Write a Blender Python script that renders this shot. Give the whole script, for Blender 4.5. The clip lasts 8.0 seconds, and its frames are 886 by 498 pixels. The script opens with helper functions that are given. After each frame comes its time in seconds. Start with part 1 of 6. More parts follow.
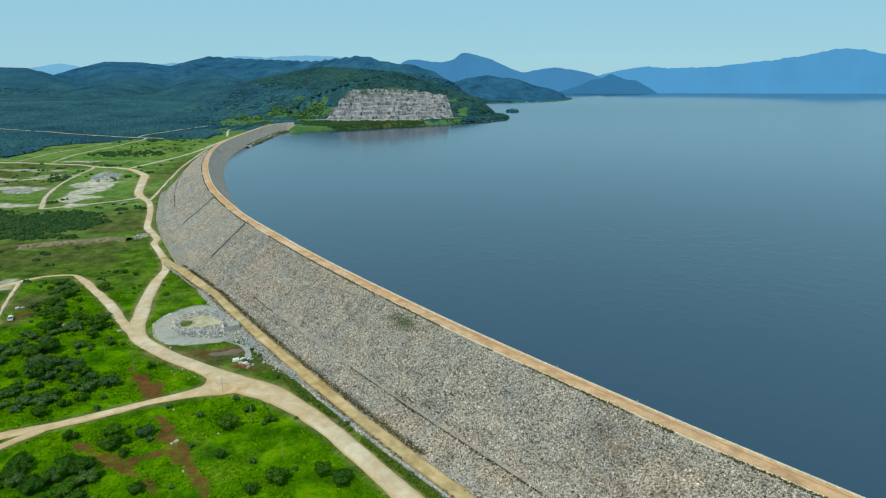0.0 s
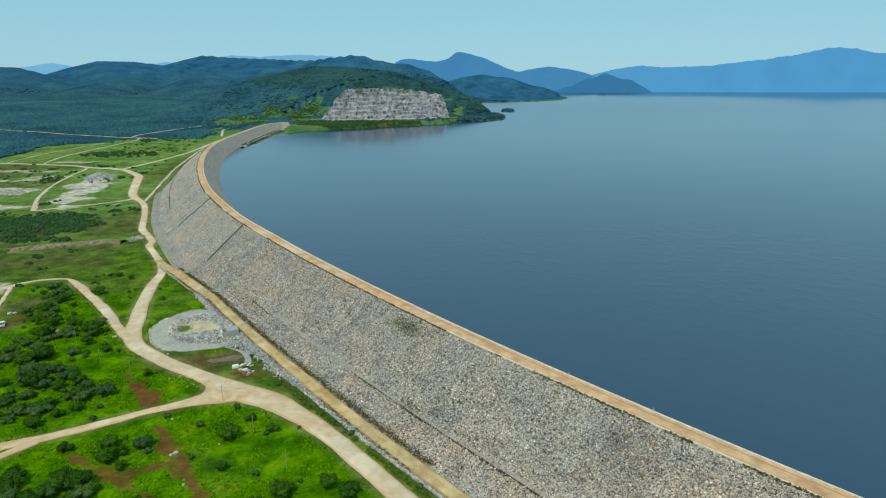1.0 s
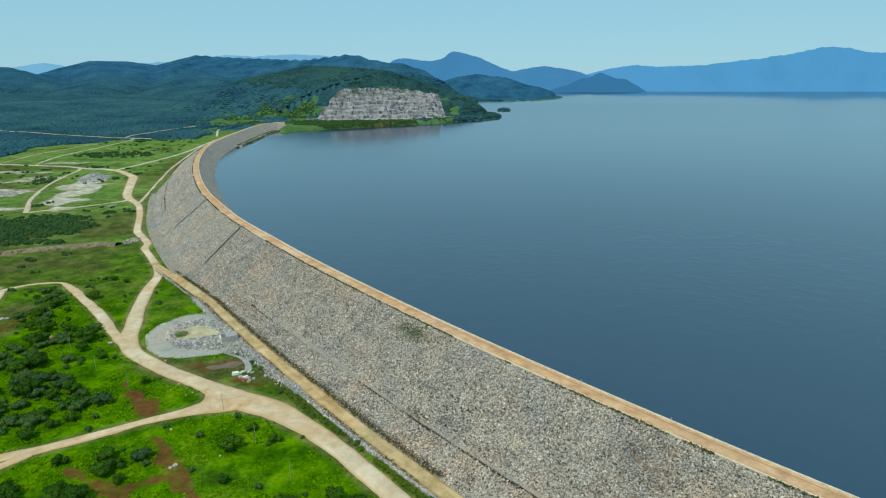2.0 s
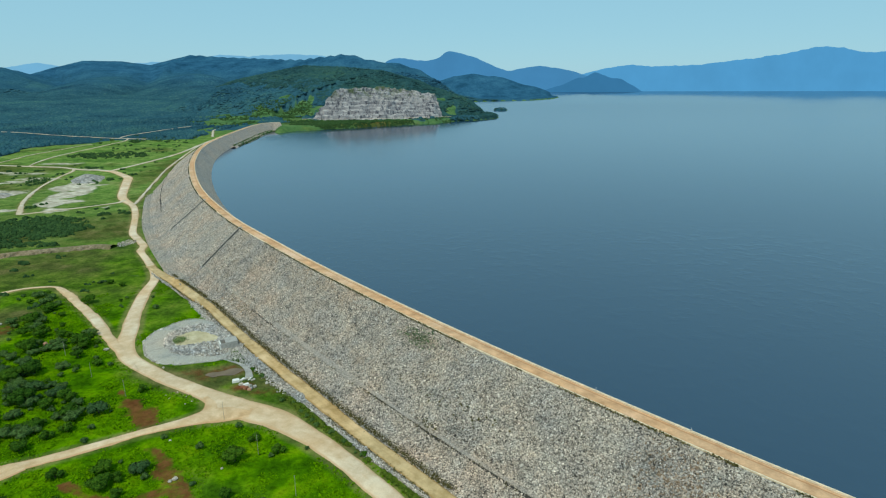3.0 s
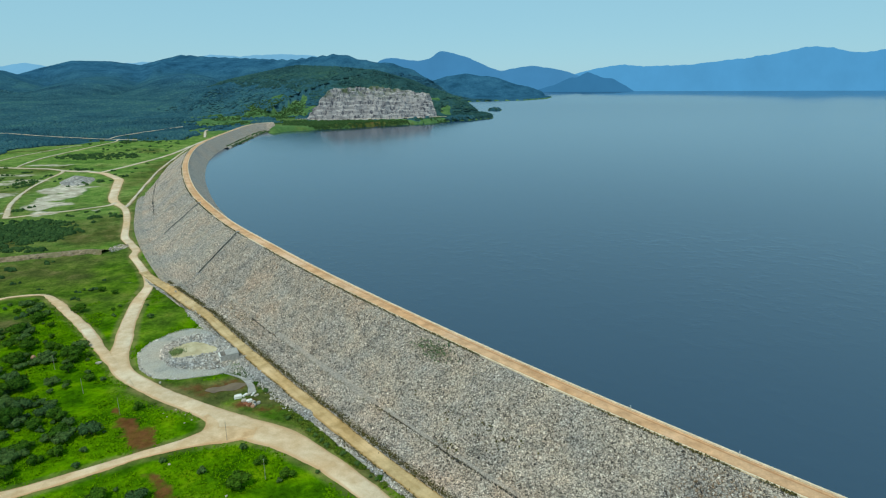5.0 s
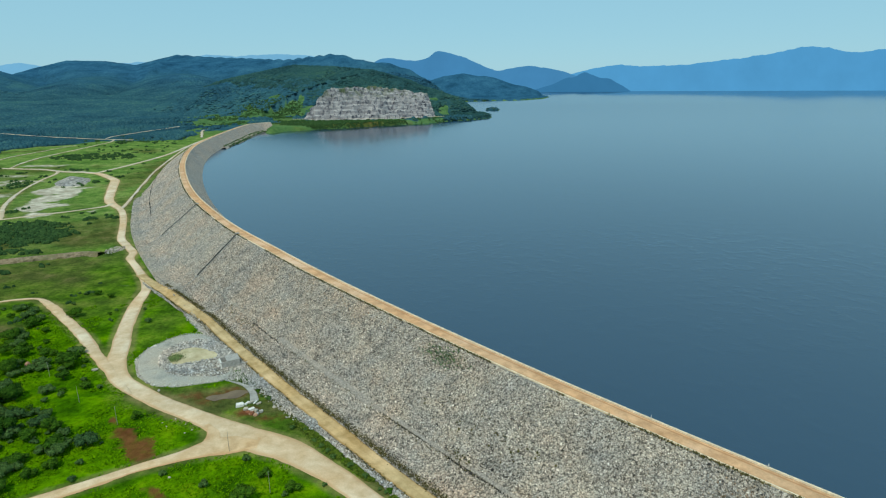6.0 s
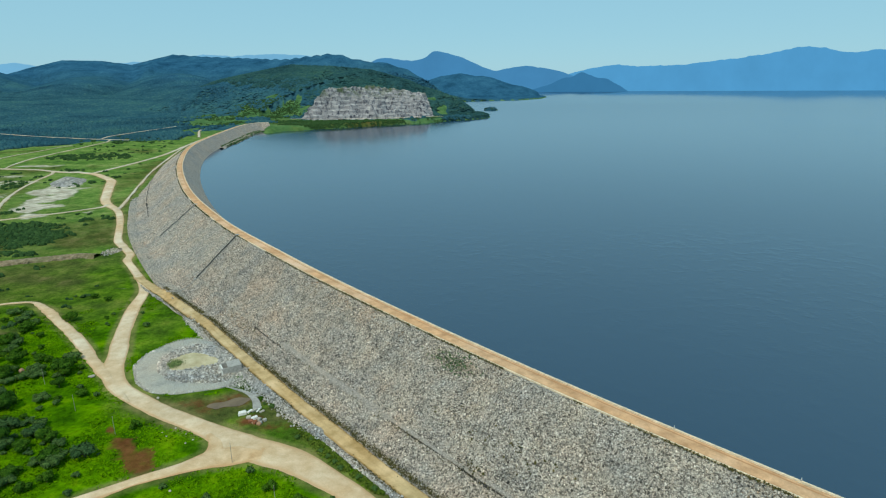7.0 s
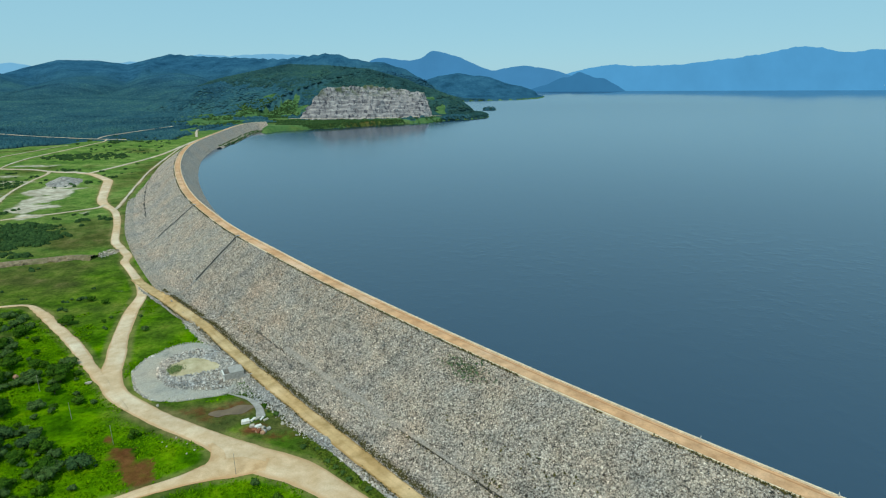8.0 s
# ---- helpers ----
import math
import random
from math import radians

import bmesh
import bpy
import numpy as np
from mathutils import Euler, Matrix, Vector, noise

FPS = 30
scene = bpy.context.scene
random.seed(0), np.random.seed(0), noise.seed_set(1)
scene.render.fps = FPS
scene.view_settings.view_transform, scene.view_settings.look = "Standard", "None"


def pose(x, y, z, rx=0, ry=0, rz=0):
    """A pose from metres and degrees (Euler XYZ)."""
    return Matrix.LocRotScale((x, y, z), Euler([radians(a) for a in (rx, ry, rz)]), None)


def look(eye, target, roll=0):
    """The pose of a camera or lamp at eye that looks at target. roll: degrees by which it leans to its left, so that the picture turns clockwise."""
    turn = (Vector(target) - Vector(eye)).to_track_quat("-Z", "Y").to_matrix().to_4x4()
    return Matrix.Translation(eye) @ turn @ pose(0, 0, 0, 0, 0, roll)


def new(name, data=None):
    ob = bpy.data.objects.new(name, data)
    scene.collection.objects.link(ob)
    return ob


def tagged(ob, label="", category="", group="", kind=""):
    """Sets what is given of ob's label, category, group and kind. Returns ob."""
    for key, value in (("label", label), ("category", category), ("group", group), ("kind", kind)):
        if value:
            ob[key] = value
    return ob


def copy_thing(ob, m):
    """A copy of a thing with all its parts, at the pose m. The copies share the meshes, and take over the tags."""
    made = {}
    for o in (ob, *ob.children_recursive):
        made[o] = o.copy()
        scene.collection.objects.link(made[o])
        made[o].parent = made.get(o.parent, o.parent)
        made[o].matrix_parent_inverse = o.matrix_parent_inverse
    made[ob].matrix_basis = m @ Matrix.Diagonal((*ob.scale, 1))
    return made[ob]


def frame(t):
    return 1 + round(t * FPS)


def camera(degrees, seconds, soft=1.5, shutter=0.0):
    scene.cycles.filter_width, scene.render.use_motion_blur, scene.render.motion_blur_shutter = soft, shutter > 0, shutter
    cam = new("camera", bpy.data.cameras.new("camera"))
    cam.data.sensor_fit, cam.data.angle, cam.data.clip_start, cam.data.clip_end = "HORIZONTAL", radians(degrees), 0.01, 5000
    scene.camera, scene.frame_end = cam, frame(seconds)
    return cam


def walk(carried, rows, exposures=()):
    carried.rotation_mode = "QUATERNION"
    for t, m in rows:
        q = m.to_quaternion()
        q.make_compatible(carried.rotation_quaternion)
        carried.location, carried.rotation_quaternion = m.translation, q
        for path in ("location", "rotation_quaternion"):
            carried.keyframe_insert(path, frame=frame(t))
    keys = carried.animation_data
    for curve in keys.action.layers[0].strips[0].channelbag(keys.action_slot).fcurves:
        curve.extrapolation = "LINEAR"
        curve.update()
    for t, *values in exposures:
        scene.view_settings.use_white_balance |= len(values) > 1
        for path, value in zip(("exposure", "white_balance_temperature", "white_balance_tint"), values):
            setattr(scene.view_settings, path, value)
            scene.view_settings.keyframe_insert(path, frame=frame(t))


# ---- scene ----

# ---------------------------------------------------------------- camera and its flight
cam = camera(75.0, 8.0, soft=1.2)
# seconds, east, north, up, yaw, pitch, lean to the right
PATH = [
    (0.0, 0.00, 0.00, 100.00, 0.000, -16.217, -0.128),
    (0.5, -1.81, 2.51, 99.91, -0.277, -16.252, -0.095),
    (1.0, -3.61, 5.08, 99.81, -0.543, -16.279, -0.066),
    (1.5, -5.39, 7.69, 99.67, -0.798, -16.299, -0.040),
    (2.0, -7.16, 10.36, 99.52, -1.042, -16.314, -0.018),
    (2.5, -8.92, 13.07, 99.33, -1.275, -16.323, 0.001),
    (3.0, -10.68, 15.82, 99.12, -1.498, -16.328, 0.017),
    (3.5, -12.42, 18.62, 98.88, -1.710, -16.329, 0.031),
    (4.0, -14.16, 21.46, 98.60, -1.913, -16.327, 0.042),
    (4.5, -15.90, 24.34, 98.28, -2.106, -16.323, 0.052),
    (5.0, -17.63, 27.25, 97.93, -2.290, -16.317, 0.059),
    (5.5, -19.36, 30.20, 97.54, -2.465, -16.311, 0.064),
    (6.0, -21.10, 33.19, 97.10, -2.630, -16.305, 0.068),
    (6.5, -22.83, 36.20, 96.62, -2.788, -16.300, 0.070),
    (7.0, -24.57, 39.24, 96.09, -2.937, -16.296, 0.071),
    (7.5, -26.31, 42.31, 95.51, -3.078, -16.295, 0.071),
    (8.0, -28.06, 45.41, 94.88, -3.211, -16.297, 0.071),
]
walk(cam, [(t, pose(x, y, z, 0, 0, yaw) @ pose(0, 0, 0, 90 + pitch) @ pose(0, 0, 0, 0, 0, -lean))
           for t, x, y, z, yaw, pitch, lean in PATH],
     exposures=((0.0, 0.30, 6650, 5), (8.0, 0.30, 6650, 5)))

# ---------------------------------------------------------------- sky, sun, exposure
SUN_HEIGHT, SUN_WAY = 58.0, 200.0     # degrees above the horizon; compass way the sun stands in, clockwise from north
world = bpy.data.worlds.new("sky")
scene.world = world
world.use_nodes = True
wn, wl = world.node_tree.nodes, world.node_tree.links
wn.clear()
sky = wn.new("ShaderNodeTexSky")
sky.sky_type, sky.sun_disc = "NISHITA", False
sky.sun_elevation, sky.sun_rotation = radians(SUN_HEIGHT), radians(SUN_WAY)
sky.altitude, sky.air_density, sky.dust_density, sky.ozone_density = 900, 1.0, 0.6, 3.0
w_bg, w_out = wn.new("ShaderNodeBackground"), wn.new("ShaderNodeOutputWorld")
w_bg.inputs["Strength"].default_value = 0.105
veil = wn.new("ShaderNodeMix")          # thin white haze over the whole sky
veil.data_type = "RGBA"
veil.inputs[0].default_value = 0.85
veil.inputs[7].default_value = (2.22, 4.4, 5.65, 1)
wl.new(sky.outputs[0], veil.inputs[6])
wl.new(veil.outputs[2], w_bg.inputs[0])
wl.new(w_bg.outputs[0], w_out.inputs[0])
sun_data = bpy.data.lights.new("sun", "SUN")
sun_data.energy, sun_data.angle, sun_data.color = 2.0, radians(4.0), (1.0, 0.915, 0.75)
sun = new("sun", sun_data)
sun_to = Vector((math.sin(radians(SUN_WAY)) * math.cos(radians(SUN_HEIGHT)), math.cos(radians(SUN_WAY)) * math.cos(radians(SUN_HEIGHT)), math.sin(radians(SUN_HEIGHT))))
sun.matrix_world = look(sun_to * 300, (0, 0, 0))

# ---------------------------------------------------------------- materials
def material(name, rough=0.9, spec=0.3):
    m = bpy.data.materials.new(name)
    m.use_nodes = True
    b = m.node_tree.nodes["Principled BSDF"]
    b.inputs["Roughness"].default_value = rough
    b.inputs["Specular IOR Level"].default_value = spec
    return m, m.node_tree.nodes, m.node_tree.links, b


def place_of(n):
    return n.new("ShaderNodeNewGeometry").outputs["Position"]


def noise_of(n, l, at, size, detail=4, rough=0.55, stretch=None):
    t = n.new("ShaderNodeTexNoise")
    t.inputs["Scale"].default_value = 1.0 / size
    t.inputs["Detail"].default_value = detail
    t.inputs["Roughness"].default_value = rough
    if stretch:
        mp = n.new("ShaderNodeMapping")
        mp.inputs["Rotation"].default_value = (0, 0, stretch[3])
        mp.inputs["Scale"].default_value = stretch[:3]
        l.new(at, mp.inputs["Vector"])
        at = mp.outputs[0]
    l.new(at, t.inputs["Vector"])
    return t.outputs["Fac"]


def ramp(n, l, fac, *stops):
    r = n.new("ShaderNodeValToRGB")
    e = r.color_ramp.elements
    while len(e) < len(stops):
        e.new(0.5)
    for k, (p, c) in zip(e, stops):
        k.position = p
        k.color = (*c, 1) if len(c) == 3 else c
    l.new(fac, r.inputs[0])
    return r.outputs[0]


def step(n, l, fac, lo, hi):
    r = n.new("ShaderNodeMapRange")
    r.interpolation_type = "SMOOTHSTEP"
    r.inputs["From Min"].default_value, r.inputs["From Max"].default_value = lo, hi
    l.new(fac, r.inputs["Value"])
    return r.outputs[0]


def mix(n, l, fac, a, b, how="MIX"):
    m = n.new("ShaderNodeMix")
    m.data_type, m.blend_type = "RGBA", how
    for s, v in ((m.inputs[0], fac), (m.inputs[6], a), (m.inputs[7], b)):
        if isinstance(v, (int, float)):
            s.default_value = v
        elif isinstance(v, tuple):
            s.default_value = (*v, 1)
        else:
            l.new(v, s)
    return m.outputs[2]


def calc(n, l, how, a, b):
    m = n.new("ShaderNodeMath")
    m.operation = how
    m.use_clamp = how in ("MULTIPLY", "ADD", "SUBTRACT")
    for s, v in ((m.inputs[0], a), (m.inputs[1], b)):
        if isinstance(v, (int, float)):
            s.default_value = v
        else:
            l.new(v, s)
    return m.outputs[0]


def bump(n, l, b, height, strength, distance):
    k = n.new("ShaderNodeBump")
    k.inputs["Strength"].default_value, k.inputs["Distance"].default_value = strength, distance
    l.new(height, k.inputs["Height"])
    l.new(k.outputs[0], b.inputs["Normal"])


def attribute(n, name):
    a = n.new("ShaderNodeAttribute")
    a.attribute_name = name
    return a.outputs["Fac"]


def ground_material():
    m, n, l, b = material("grass_and_bush_cover", 0.95, 0.0)
    at = place_of(n)
    big, mid, fine = noise_of(n, l, at, 55, 3), noise_of(n, l, at, 9, 4), noise_of(n, l, at, 1.6, 4, 0.65)
    grass = ramp(n, l, mid, (0.28, (0.020, 0.068, 0.002)), (0.45, (0.052, 0.148, 0.002)), (0.56, (0.102, 0.238, 0.002)), (0.72, (0.168, 0.285, 0.005)))
    dull = ramp(n, l, mid, (0.3, (0.048, 0.068, 0.020)), (0.5, (0.090, 0.110, 0.030)), (0.7, (0.160, 0.148, 0.058)))
    field = ramp(n, l, mix(n, l, 0.5, mid, noise_of(n, l, at, 30, 5, 0.65, (0.5, 1.6, 1.0, 0.4))), (0.32, (0.050, 0.108, 0.034)), (0.45, (0.112, 0.208, 0.050)), (0.57, (0.200, 0.285, 0.085)), (0.70, (0.330, 0.340, 0.165)))
    col = mix(n, l, attribute(n, "field"), grass, field)
    col = mix(n, l, attribute(n, "dull"), col, dull)
    col = mix(n, l, step(n, l, big, 0.57, 0.8), col, dull)
    speck = ramp(n, l, fine, (0.32, (0.42, 0.46, 0.40)), (0.5, (0.92, 0.92, 0.9)), (0.7, (1.3, 1.28, 1.1)))
    col = mix(n, l, 0.75, col, speck, "MULTIPLY")
    earth = ramp(n, l, noise_of(n, l, at, 3, 5), (0.3, (0.11, 0.033, 0.016)), (0.7, (0.21, 0.076, 0.036)))
    worn = n.new("ShaderNodeMath")
    worn.operation = "MULTIPLY_ADD"
    l.new(noise_of(n, l, at, 3.5, 6, 0.7), worn.inputs[0])
    worn.inputs[1].default_value = 1.9
    l.new(attribute(n, "earth"), worn.inputs[2])
    col = mix(n, l, calc(n, l, "MULTIPLY", step(n, l, worn.outputs[0], 1.2, 1.95), 0.85), col, earth)
    verge = calc(n, l, "ADD", attribute(n, "verge"), calc(n, l, "MULTIPLY", calc(n, l, "SUBTRACT", noise_of(n, l, at, 2.5, 5, 0.65), 0.55), 1.6))
    col = mix(n, l, calc(n, l, "MULTIPLY", step(n, l, verge, 0.5, 1.05), calc(n, l, "MULTIPLY", attribute(n, "verge"), 0.6)), col, ramp(n, l, mid, (0.35, (0.11, 0.125, 0.038)), (0.65, (0.29, 0.23, 0.11))))
    pale = ramp(n, l, noise_of(n, l, at, 6, 5), (0.3, (0.33, 0.29, 0.215)), (0.5, (0.45, 0.41, 0.33)), (0.68, (0.68, 0.63, 0.52)))
    scraped = n.new("ShaderNodeMath")
    scraped.operation = "MULTIPLY_ADD"
    l.new(noise_of(n, l, at, 16, 6, 0.7, (0.6, 1.5, 1.0, 0.5)), scraped.inputs[0])
    scraped.inputs[1].default_value = 2.6
    l.new(attribute(n, "pale"), scraped.inputs[2])
    col = mix(n, l, step(n, l, scraped.outputs[0], 1.75, 2.25), col, pale)
    # far clearings: haze painted in as a green that grows with distance
    hazy_meadow = ramp(n, l, noise_of(n, l, at, 28, 6, 0.7), (0.32, (0.034, 0.082, 0.036)), (0.48, (0.070, 0.155, 0.056)), (0.66, (0.125, 0.215, 0.085)))
    col = mix(n, l, calc(n, l, "MULTIPLY", attribute(n, "hazy_meadow"), calc(n, l, "SUBTRACT", 1.0, calc(n, l, "MULTIPLY", attribute(n, "dull"), 0.8))), col, hazy_meadow)
    # woodland canopy on the plain and the hills, with blue haze painted into its tones
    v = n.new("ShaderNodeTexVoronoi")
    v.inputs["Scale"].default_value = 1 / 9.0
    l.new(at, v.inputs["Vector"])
    # each crown is drawn darker towards its edge
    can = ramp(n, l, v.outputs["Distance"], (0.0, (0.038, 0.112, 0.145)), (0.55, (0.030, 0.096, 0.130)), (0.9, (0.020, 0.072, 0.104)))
    hue = ramp(n, l, noise_of(n, l, at, 130, 6, 0.68), (0.3, (0.55, 0.65, 0.8)), (0.5, (1, 1, 1)), (0.7, (1.5, 1.3, 1.0)))
    can = mix(n, l, 1.0, can, hue, "MULTIPLY")
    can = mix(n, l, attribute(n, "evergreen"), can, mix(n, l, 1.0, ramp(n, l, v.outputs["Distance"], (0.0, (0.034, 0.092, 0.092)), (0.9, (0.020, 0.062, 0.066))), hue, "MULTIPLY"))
    # haze on the higher and farther woods, painted as a deeper blue
    upland_haze = ramp(n, l, noise_of(n, l, at, 75, 7, 0.7), (0.34, (0.013, 0.062, 0.122)), (0.5, (0.026, 0.105, 0.190)), (0.68, (0.044, 0.148, 0.245)))
    can = mix(n, l, calc(n, l, "MULTIPLY", attribute(n, "upland_haze"), 0.92), can, mix(n, l, 0.5, upland_haze, ramp(n, l, v.outputs["Distance"], (0.1, (1.15, 1.13, 1.1)), (0.8, (0.70, 0.75, 0.82))), "MULTIPLY"))
    wood = calc(n, l, "ADD", attribute(n, "wood"), calc(n, l, "MULTIPLY", calc(n, l, "SUBTRACT", noise_of(n, l, at, 40, 5, 0.65), 0.5), 0.9))
    wood = step(n, l, wood, 0.4, 0.55)
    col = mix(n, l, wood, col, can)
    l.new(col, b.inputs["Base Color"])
    h = mix(n, l, wood, mix(n, l, 0.4, fine, mid), calc(n, l, "SUBTRACT", 1.0, v.outputs["Distance"]))
    bump(n, l, b, h, 0.8, 1.6)
    return m


def dirt_material(name, dark, light, track, size=4.0):
    m, n, l, b = material(name, 0.95, 0.2)
    at = place_of(n)
    col = ramp(n, l, noise_of(n, l, at, size, 6, 0.6), (0.3, dark), (0.7, light))
    col = mix(n, l, step(n, l, noise_of(n, l, at, 17, 4), 0.48, 0.7), col, track)
    worn = noise_of(n, l, at, 2.2, 5, 0.65)
    col = mix(n, l, 0.38, col, ramp(n, l, worn, (0.3, (0.78, 0.72, 0.64)), (0.5, (1, 1, 1)), (0.72, (1.2, 1.22, 1.26))), "MULTIPLY")
    col = mix(n, l, 0.6, col, ramp(n, l, noise_of(n, l, at, 38, 4), (0.36, (1.04, 0.88, 0.72)), (0.6, (1.0, 1.02, 1.06))), "MULTIPLY")
    g = noise_of(n, l, at, 0.35, 3)
    col = mix(n, l, 0.35, col, ramp(n, l, g, (0.3, (0.72, 0.7, 0.68)), (0.7, (1.2, 1.2, 1.2))), "MULTIPLY")
    rim = calc(n, l, "ADD", attribute(n, "rim"), calc(n, l, "MULTIPLY", calc(n, l, "SUBTRACT", noise_of(n, l, at, 6, 5, 0.65), 0.5), 1.1))
    col = mix(n, l, calc(n, l, "MULTIPLY", step(n, l, rim, 0.4, 1.05), 0.8), col, tuple(c * k for c, k in zip(dark, (1.0, 0.86, 0.74))))
    l.new(col, b.inputs["Base Color"])
    bump(n, l, b, g, 0.4, 0.1)
    return m


def stone_material(name, tones, size=0.5, island=True):
    """Broken rock: one tone for each stone, streaks and stains over many stones."""
    m, n, l, b = material(name, 0.85, 0.3)
    at = place_of(n)
    if island:
        fac = n.new("ShaderNodeNewGeometry").outputs["Random Per Island"]
    else:
        v = n.new("ShaderNodeTexVoronoi")
        v.inputs["Scale"].default_value = 1 / size
        l.new(at, v.inputs["Vector"])
        sep = n.new("ShaderNodeSeparateColor")
        l.new(v.outputs["Color"], sep.inputs[0])
        fac = sep.outputs[0]
    k = len(tones) - 1
    col = ramp(n, l, fac, *[(i / k, c) for i, c in enumerate(tones)])
    stain = ramp(n, l, noise_of(n, l, at, 22, 5, 0.6), (0.32, (0.88, 0.91, 0.96)), (0.5, (1.02, 1, 0.98)), (0.68, (1.14, 1.02, 0.94)))
    col = mix(n, l, 1.0, col, stain, "MULTIPLY")
    col = mix(n, l, 1.0, col, ramp(n, l, noise_of(n, l, at, 6, 5, 0.7), (0.3, (0.62, 0.65, 0.66)), (0.46, (1, 1, 1)), (0.7, (1.10, 1.06, 1.0))), "MULTIPLY")
    g = noise_of(n, l, at, 0.3, 4, 0.7)
    col = mix(n, l, 0.6, col, ramp(n, l, g, (0.25, (0.5, 0.5, 0.5)), (0.7, (1.25, 1.25, 1.25))), "MULTIPLY")
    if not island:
        # drawn stones are darkened in colour towards the gaps between them
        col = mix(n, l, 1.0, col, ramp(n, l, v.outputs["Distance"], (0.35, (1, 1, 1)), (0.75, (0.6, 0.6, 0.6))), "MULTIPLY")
    l.new(col, b.inputs["Base Color"])
    bump(n, l, b, g, 0.6, 0.15)
    return m


def quarry_material():
    """Blasted rock in beds: pale faces, dark seams and fallen rubble."""
    m, n, l, b = material("quarried_rock", 0.9, 0.2)
    at = place_of(n)
    beds = noise_of(n, l, at, 9, 5, 0.6, (0.35, 0.35, 2.2, 0.0))
    col = ramp(n, l, beds, (0.30, (0.12, 0.12, 0.134)), (0.42, (0.25, 0.243, 0.26)), (0.55, (0.36, 0.348, 0.36)), (0.70, (0.53, 0.512, 0.515)))
    scar = noise_of(n, l, at, 8, 6, 0.8, (1.0, 1.0, 0.28, 0.0))
    col = mix(n, l, 1.0, col, ramp(n, l, scar, (0.40, (0.20, 0.22, 0.28)), (0.50, (1, 1, 1)), (0.7, (1.05, 1.02, 0.98))), "MULTIPLY")
    # bench tops painted paler, as a high sun would light them
    nrm = n.new("ShaderNodeSeparateXYZ")
    l.new(n.new("ShaderNodeNewGeometry").outputs["Normal"], nrm.inputs[0])
    col = mix(n, l, calc(n, l, "MULTIPLY", step(n, l, nrm.outputs[2], 0.72, 0.95), 0.55), col, (0.40, 0.385, 0.355))
    sep = n.new("ShaderNodeSeparateXYZ")
    l.new(at, sep.inputs[0])
    grown = calc(n, l, "MULTIPLY", step(n, l, sep.outputs[2], 48, 78), step(n, l, noise_of(n, l, at, 18, 5, 0.65), 0.42, 0.62))
    col = mix(n, l, grown, col, (0.085, 0.115, 0.06))
    l.new(col, b.inputs["Base Color"])
    bump(n, l, b, beds, 0.8, 2.0)
    return m


def leaf_material(name, dark, light):
    m, n, l, b = material(name, 0.8, 0.02)
    isl = n.new("ShaderNodeNewGeometry").outputs["Random Per Island"]
    rnd = n.new("ShaderNodeObjectInfo").outputs["Random"]
    col = ramp(n, l, isl, (0.0, dark), (1.0, light))
    col = mix(n, l, 1.0, col, ramp(n, l, rnd, (0.0, (0.7, 0.75, 0.8)), (1.0, (1.25, 1.15, 0.9))), "MULTIPLY")
    l.new(col, b.inputs["Base Color"])
    return m


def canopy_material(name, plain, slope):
    """Crowns of a closed wood: greener on the plain, distance haze painted in as blue up the slopes."""
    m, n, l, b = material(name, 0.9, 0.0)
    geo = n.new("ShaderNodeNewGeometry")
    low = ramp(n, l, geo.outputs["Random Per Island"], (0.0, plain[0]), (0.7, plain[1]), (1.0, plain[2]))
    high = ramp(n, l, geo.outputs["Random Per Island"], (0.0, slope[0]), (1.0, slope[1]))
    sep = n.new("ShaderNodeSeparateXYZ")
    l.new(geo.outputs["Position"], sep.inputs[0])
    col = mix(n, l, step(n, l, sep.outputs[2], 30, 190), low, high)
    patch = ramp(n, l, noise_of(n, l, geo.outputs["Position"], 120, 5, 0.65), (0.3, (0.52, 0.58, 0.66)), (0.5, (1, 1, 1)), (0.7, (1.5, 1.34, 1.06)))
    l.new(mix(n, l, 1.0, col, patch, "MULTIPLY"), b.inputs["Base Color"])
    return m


def plain_material(name, colour, rough=0.8, size=1.5, depth=0.35, metal=0.0):
    m, n, l, b = material(name, rough, 0.3)
    at = place_of(n)
    g = noise_of(n, l, at, size, 5, 0.65)
    lo, hi = 1 - depth, 1 + depth
    l.new(mix(n, l, 1.0, colour, ramp(n, l, g, (0.3, (lo, lo, lo)), (0.7, (hi, hi, hi))), "MULTIPLY"), b.inputs["Base Color"])
    b.inputs["Metallic"].default_value = metal
    return m


def waves_of(n, l, at, along, across, way, detail=3, rough=0.55):
    """Noise drawn out along the crests of wavelets that run at an angle in the plan."""
    mp = n.new("ShaderNodeMapping")
    mp.vector_type = "TEXTURE"
    mp.inputs["Rotation"].default_value = (0, 0, way)
    mp.inputs["Scale"].default_value = (along, across, 1)
    l.new(at, mp.inputs["Vector"])
    t = n.new("ShaderNodeTexNoise")
    t.inputs["Scale"].default_value, t.inputs["Detail"].default_value, t.inputs["Roughness"].default_value = 1.0, detail, rough
    l.new(mp.outputs[0], t.inputs["Vector"])
    return t.outputs["Fac"]


